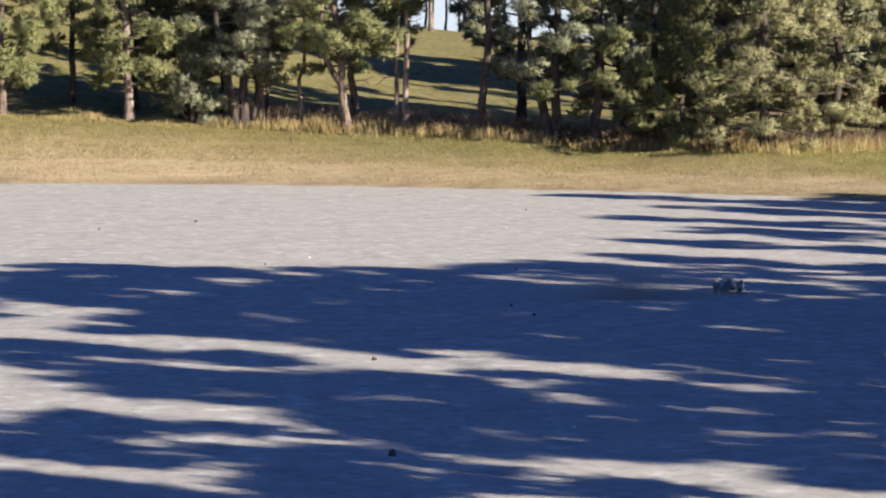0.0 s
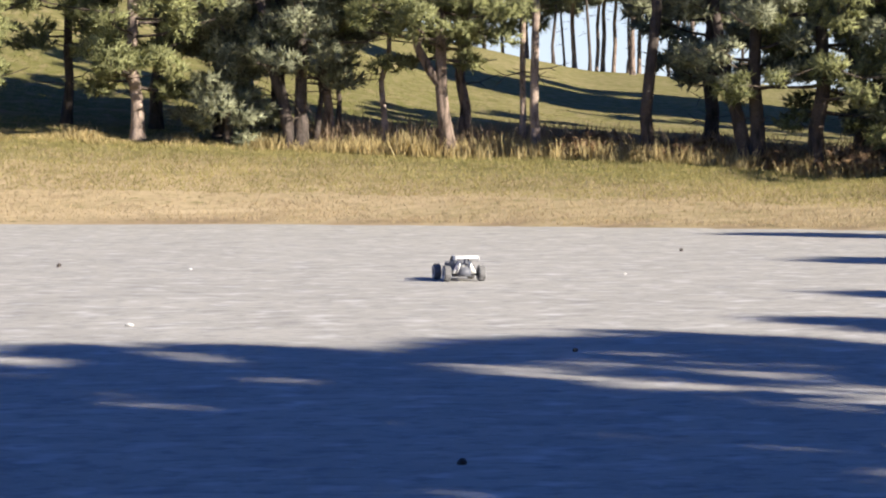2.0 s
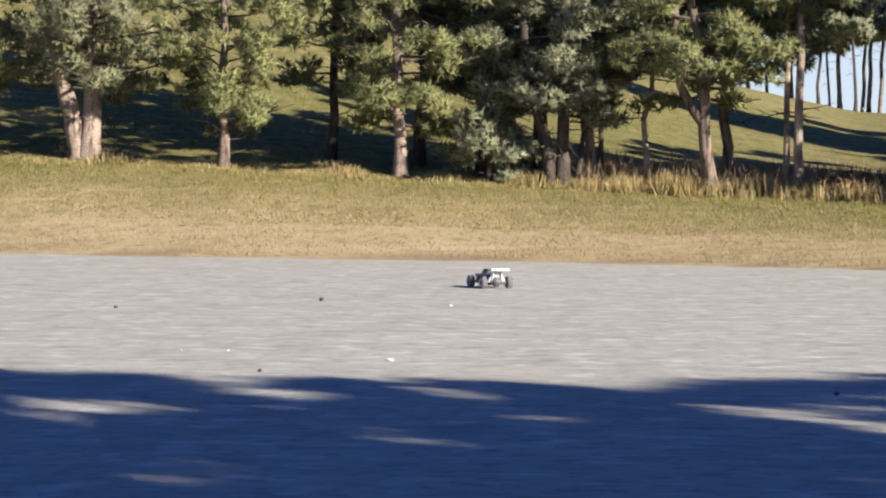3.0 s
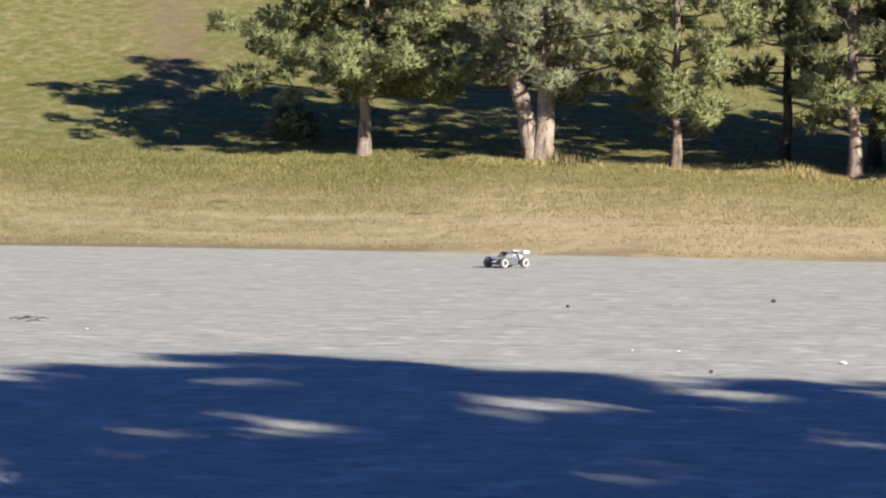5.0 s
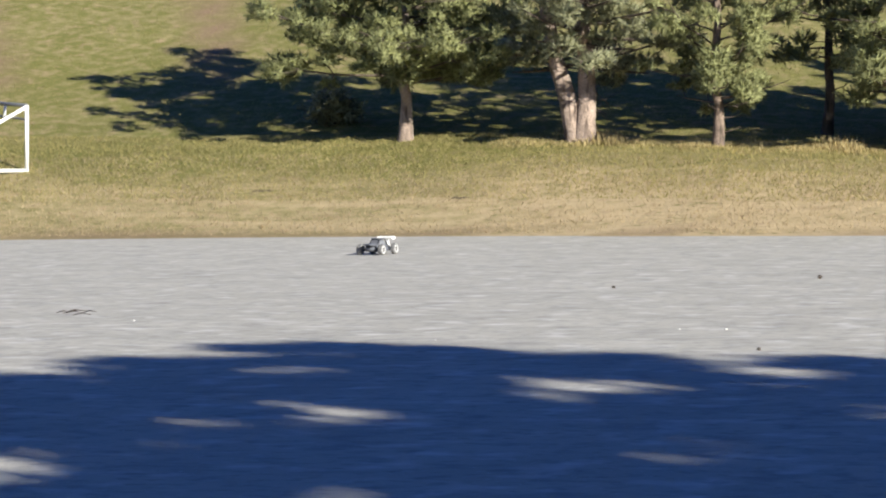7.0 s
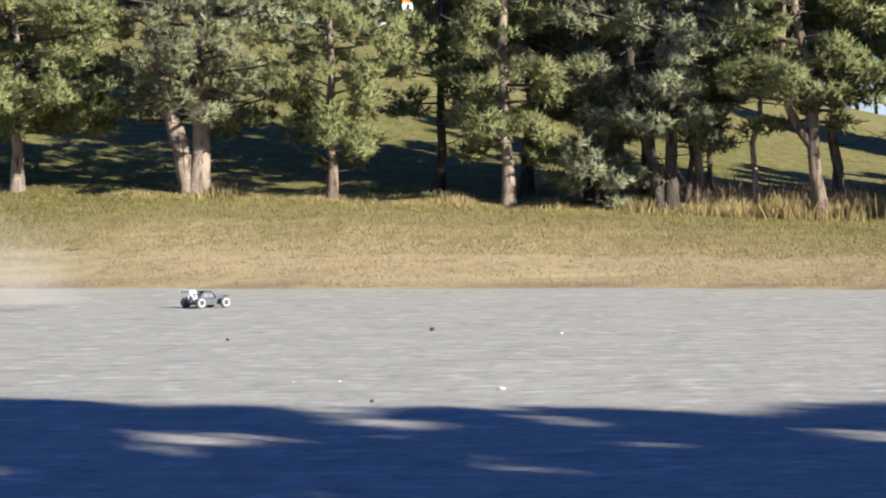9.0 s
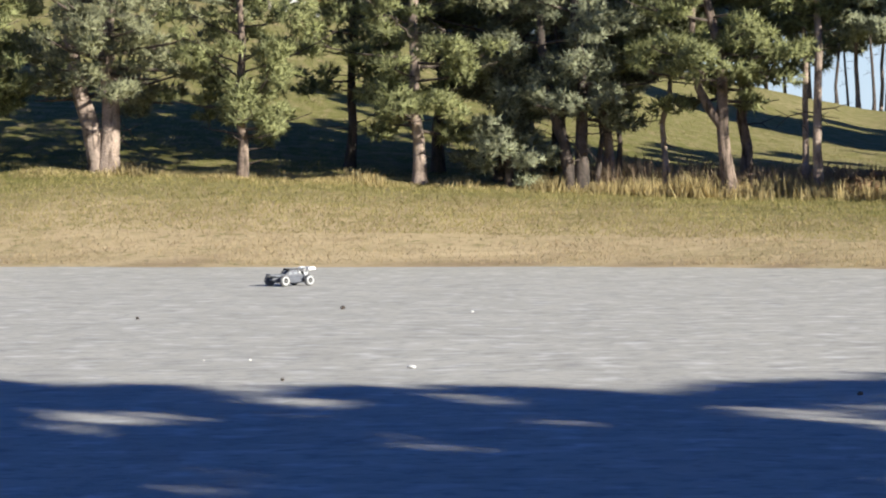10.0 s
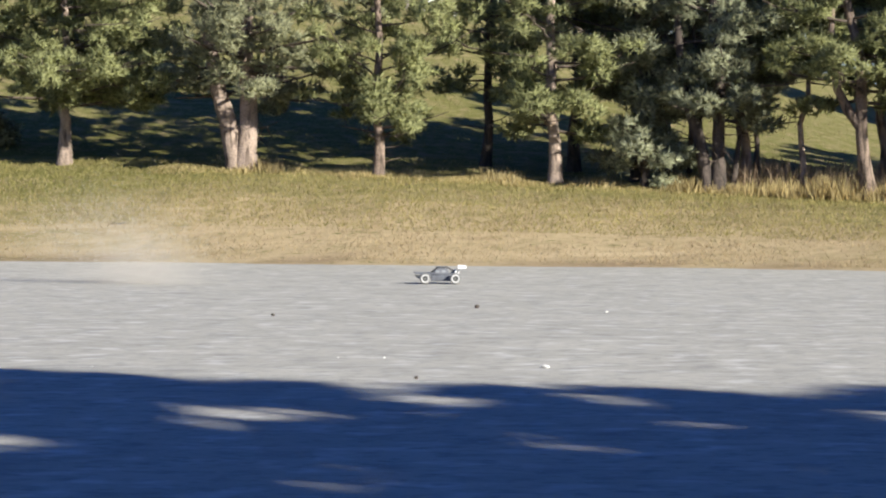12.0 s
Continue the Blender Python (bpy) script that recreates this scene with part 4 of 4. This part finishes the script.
def buggy():
    """A large-scale desert buggy, +Y forward, standing on z = 0."""
    root = new("rc_buggy")
    bm = bmesh.new()
    loft(bm, [[(-h, yy, lo), (h, yy, lo), (h, yy, (lo + hi) / 2), (h * 0.8, yy, hi), (-h * 0.8, yy, hi), (-h, yy, (lo + hi) / 2)] for yy, h, lo, hi in
              ((-0.36, 0.06, 0.09, 0.15), (-0.3, 0.09, 0.06, 0.18), (-0.12, 0.115, 0.05, 0.19), (0.1, 0.115, 0.05, 0.18), (0.24, 0.085, 0.055, 0.165), (0.4, 0.06, 0.1, 0.15), (0.43, 0.04, 0.11, 0.14))])
    part("chassis", bm, BUGGY_BLUE, root, "dusty dark blue shell", True)
    bm = bmesh.new()
    loft(bm, [[(-h, y0, 0.175), (h, y0, 0.175), (h * 0.72, y1, z), (-h * 0.72, y1, z)] for h, y0, y1, z in ((0.1, -0.2, -0.19, 0.18), (0.11, -0.15, -0.1, 0.275), (0.112, -0.02, -0.02, 0.285), (0.11, 0.1, 0.05, 0.27), (0.09, 0.19, 0.18, 0.178))])
    part("cab", bm, BUGGY_GREY, root, "grey-blue cab with side windows")
    for sx in (-1, 1):
        bm = bmesh.new()
        for yy in (-0.06, 0.05):
            box(bm, sx * 0.1, yy, 0.222, 0.012, 0.075, 0.045, 0.004)
        part("side_window", bm, PALE_PANEL, root, "pale side window panel")
        pipe("cage_tube", [(sx * 0.085, 0.2, 0.17), (sx * 0.083, 0.06, 0.285), (sx * 0.083, -0.12, 0.295), (sx * 0.075, -0.3, 0.2)], 0.009, BLACK_PAINT, root, "", 6)
        pipe("rear_stay", [(sx * 0.1, -0.3, 0.1), (sx * 0.07, -0.33, 0.2), (sx * 0.075, -0.35, 0.29)], 0.012, WHITE_PAINT, root, "white rear stay", 6)
        pipe("shock", [(sx * 0.14, -0.29, 0.1), (sx * 0.06, -0.27, 0.25)], 0.018, WHITE_PAINT, root, "pale shock absorber", 6)
        pipe("front_shock", [(sx * 0.14, 0.27, 0.1), (sx * 0.06, 0.25, 0.2)], 0.014, BLACK_PAINT, root, "", 6)
        for yy in (-0.27, 0.27):
            pipe("suspension_arm", [(sx * 0.06, yy, 0.08), (sx * 0.2, yy, 0.09)], 0.012, BLACK_PAINT, root, "", 6)
    bm = bmesh.new()
    box(bm, 0, -0.02, 0.3, 0.17, 0.2, 0.014, 0.004)
    part("roof", bm, BUGGY_BLUE, root)
    bm = bmesh.new()
    box(bm, 0, -0.38, 0.305, 0.3, 0.13, 0.018, 0.005)
    box(bm, 0, -0.445, 0.31, 0.3, 0.014, 0.035, 0.004)
    for sx in (-1, 1):
        box(bm, sx * 0.15, -0.39, 0.3, 0.008, 0.15, 0.055, 0.002)
    part("wing", bm, WHITE_PAINT, root, "white rear wing")
    bm = bmesh.new()
    box(bm, 0, 0.43, 0.15, 0.2, 0.05, 0.012, 0.003)
    part("bumper", bm, BLACK_PAINT, root)
    bm = bmesh.new()
    loft(bm, [[(-h, yy, lo), (h, yy, lo), (h * 0.9, yy, hi), (-h * 0.9, yy, hi)] for yy, h, lo, hi in ((0.16, 0.1, 0.15, 0.21), (0.3, 0.095, 0.165, 0.205), (0.45, 0.08, 0.185, 0.205), (0.475, 0.07, 0.195, 0.22))])
    part("nose", bm, BUGGY_BLUE, root)
    for sx in (-1, 1):
        bm = bmesh.new()
        box(bm, sx * 0.12, -0.02, 0.1, 0.03, 0.36, 0.09, 0.01)
        part("side_pod", bm, BUGGY_BLUE, root)
    bm = bmesh.new()
    box(bm, 0, -0.25, 0.17, 0.1, 0.12, 0.1, 0.015)
    part("engine", bm, GREY_METAL, root)
    wheels = []
    for yy in (-0.27, 0.27):
        for sx in (-1, 1):
            w = new("wheel")
            w.parent = root
            w.matrix_basis = pose(sx * 0.225, yy, 0.098)
            bm = bmesh.new()
            lathe(bm, [(-0.036, 0.06), (-0.044, 0.085), (-0.03, 0.098), (0.03, 0.098), (0.044, 0.085), (0.036, 0.06)], 20)
            for k in range(20):
                a = 2 * math.pi * k / 20
                box(bm, 0.018 * (-1) ** k, 0.098 * math.cos(a), 0.098 * math.sin(a), 0.03, 0.012, 0.012)
            part("tyre", bm, TYRE_DUSTY, w, "dusty black knobbed tyre")
            bm = bmesh.new()
            lathe(bm, [(-0.034, 0.064), (-0.01, 0.055), (0.01, 0.055), (0.034, 0.064)], 20)
            for k in range(6):
                a = 2 * math.pi * k / 6
                box(bm, sx * 0.03, 0.03 * math.cos(a), 0.03 * math.sin(a), 0.014, 0.024, 0.024)
            part("rim", bm, RUBBER, w, "dark hub")
            bm = bmesh.new()
            lathe(bm, [(sx * 0.03, 0.05), (sx * 0.042, 0.05), (sx * 0.048, 0.056), (sx * 0.048, 0.071), (sx * 0.042, 0.076), (sx * 0.03, 0.076)], 20, capped=False)
            part("rim_ring", bm, RIM_WHITE, w, "dusty white rim ring")
            wheels.append((w, sx, yy))
    for ob in root.children_recursive:
        if ob.type == "MESH":
            ob.data.transform(Matrix.Scale(BUGGY_SIZE, 4))
        ob.matrix_basis.translation *= BUGGY_SIZE
    tagged(root, "dusty dark blue radio-controlled desert buggy with white wing", "toy car")
    return root, wheels


def dust(seed, size, count, speck, label):
    rng = np.random.default_rng(seed)
    lumps = rng.normal(0, 0.33, (14, 3))
    c = lumps[rng.integers(0, 14, count)] + rng.normal(0, 0.24, (count, 3))
    c[:, 2] = np.abs(c[:, 2]) * 0.9
    c *= np.array(size)
    d1, d2 = rng.normal(0, 1, (count, 3)), rng.normal(0, 1, (count, 3))
    v = np.stack([c, c + d1 * speck, c + d2 * speck], 1).reshape(-1, 3)
    ob = mesh_object("dust_cloud", v.tolist(), np.arange(len(v)).reshape(-1, 3).tolist(), DUST)
    return tagged(ob, label, "dust", kind="stuff")


build_ground()
build_sky_backdrop()
build_field()
front_pines()
dark_wood()
far_poles()
crest_trees()
side_pines()
undergrowth()
bushes()
fallen_branch()
goal()
roadside()
litter()
BUGGY, WHEELS = buggy()
DUST_A = dust(1, (1.6, 0.8, 0.8), 150000, 0.0042, "thin pale dust hanging over the gravel behind the buggy")
DUST_B = dust(2, (2.0, 1.0, 1.7), 240000, 0.003, "pale dust plume thrown up from the gravel")

# seconds, x, y, heading in degrees clockwise from +Y
DRIVE = [
    (0.0, 5.26, 13.9, 20), (0.2, 6.1, 16.2, -5), (0.4, 6.2, 17.5, -32), (0.5, 6.15, 18.45, -38), (0.6, 6.2, 19.8, -36), (0.8, 5.94, 22.1, -22), (1.0, 5.3, 24.0, -12),
    (1.2, 4.5, 24.3, -8), (1.5, 3.83, 24.64, -8), (2.0, 2.46, 28.3, -9), (2.5, 1.19, 32.29, -11), (2.7, 0.65, 34.0, -14), (3.3, -1.4, 38.6, -35), (3.9, -4.0, 41.4, -65), (4.5, -5.98, 42.1, -92),
    (4.7, -6.9, 42.3, -115), (5.0, -7.98, 42.4, -143), (5.5, -8.65, 42.15, -145), (6.0, -8.94, 41.6, -143), (6.5, -9.4, 41.4, -142), (6.7, -9.9, 41.3, -145), (7.1, -10.9, 40.6, -180), (7.5, -11.0, 39.4, -235), (7.9, -9.9, 38.7, -285),
    (8.3, -8.2, 38.9, -330), (8.5, -7.28, 39.13, -336), (9.0, -6.83, 39.9, -316), (9.5, -5.4, 40.4, -236), (9.8, -4.5, 40.0, -175), (10.0, -3.92, 39.7, -132), (10.5, -3.7, 39.85, -97), (11.0, -3.66, 39.7, -96),
    (11.5, -3.67, 39.8, -96), (12.0, -3.67, 39.85, -96)]


def motions():
    walk(BUGGY, [(t, pose(x, y, 0.002, 0, 0, -h)) for t, x, y, h in DRIVE])
    ts = [r[0] for r in DRIVE]
    steps = [k * 0.1 for k in range(121)]
    xs, ys = np.interp(steps, ts, [r[1] for r in DRIVE]), np.interp(steps, ts, [r[2] for r in DRIVE])
    turned, spin = 0.0, [0.0]
    for k in range(120):
        turned += min(78.0, math.degrees(math.hypot(xs[k + 1] - xs[k], ys[k + 1] - ys[k]) / 0.098))
        spin.append(turned)
    for w, sx, yy in WHEELS:
        walk(w, [(t, pose(sx * 0.225 * BUGGY_SIZE, yy * BUGGY_SIZE, 0.098 * BUGGY_SIZE, -a, 0, 0)) for t, a in zip(steps, spin)])
    walk(DUST_A, [(t, pose(*p)) for t, *p in ((0.0, 3.4, 13.2, 0.0), (0.2, 5.0, 14.4, 0.0), (0.4, 7.3, 16.8, 0.0), (0.7, 8.0, 19.6, 0.02), (1.0, 8.0, 22.0, 0.03), (1.5, 8.6, 24.4, -0.1), (2.2, 9.4, 25.5, -1.6), (12.0, 9.4, 25.5, -1.6))])
    walk(DUST_B, [(t, pose(*p)) for t, *p in ((0.0, -11.4, 38.9, -3.0), (7.3, -11.4, 38.9, -3.0), (8.1, -10.6, 38.8, -0.1), (8.5, -10.2, 38.8, 0.08), (9.0, -9.9, 38.9, 0.12), (10.0, -9.8, 39.0, -0.5), (11.5, -9.0, 39.1, -0.2), (12.0, -8.6, 39.2, 0.0))])


motions()
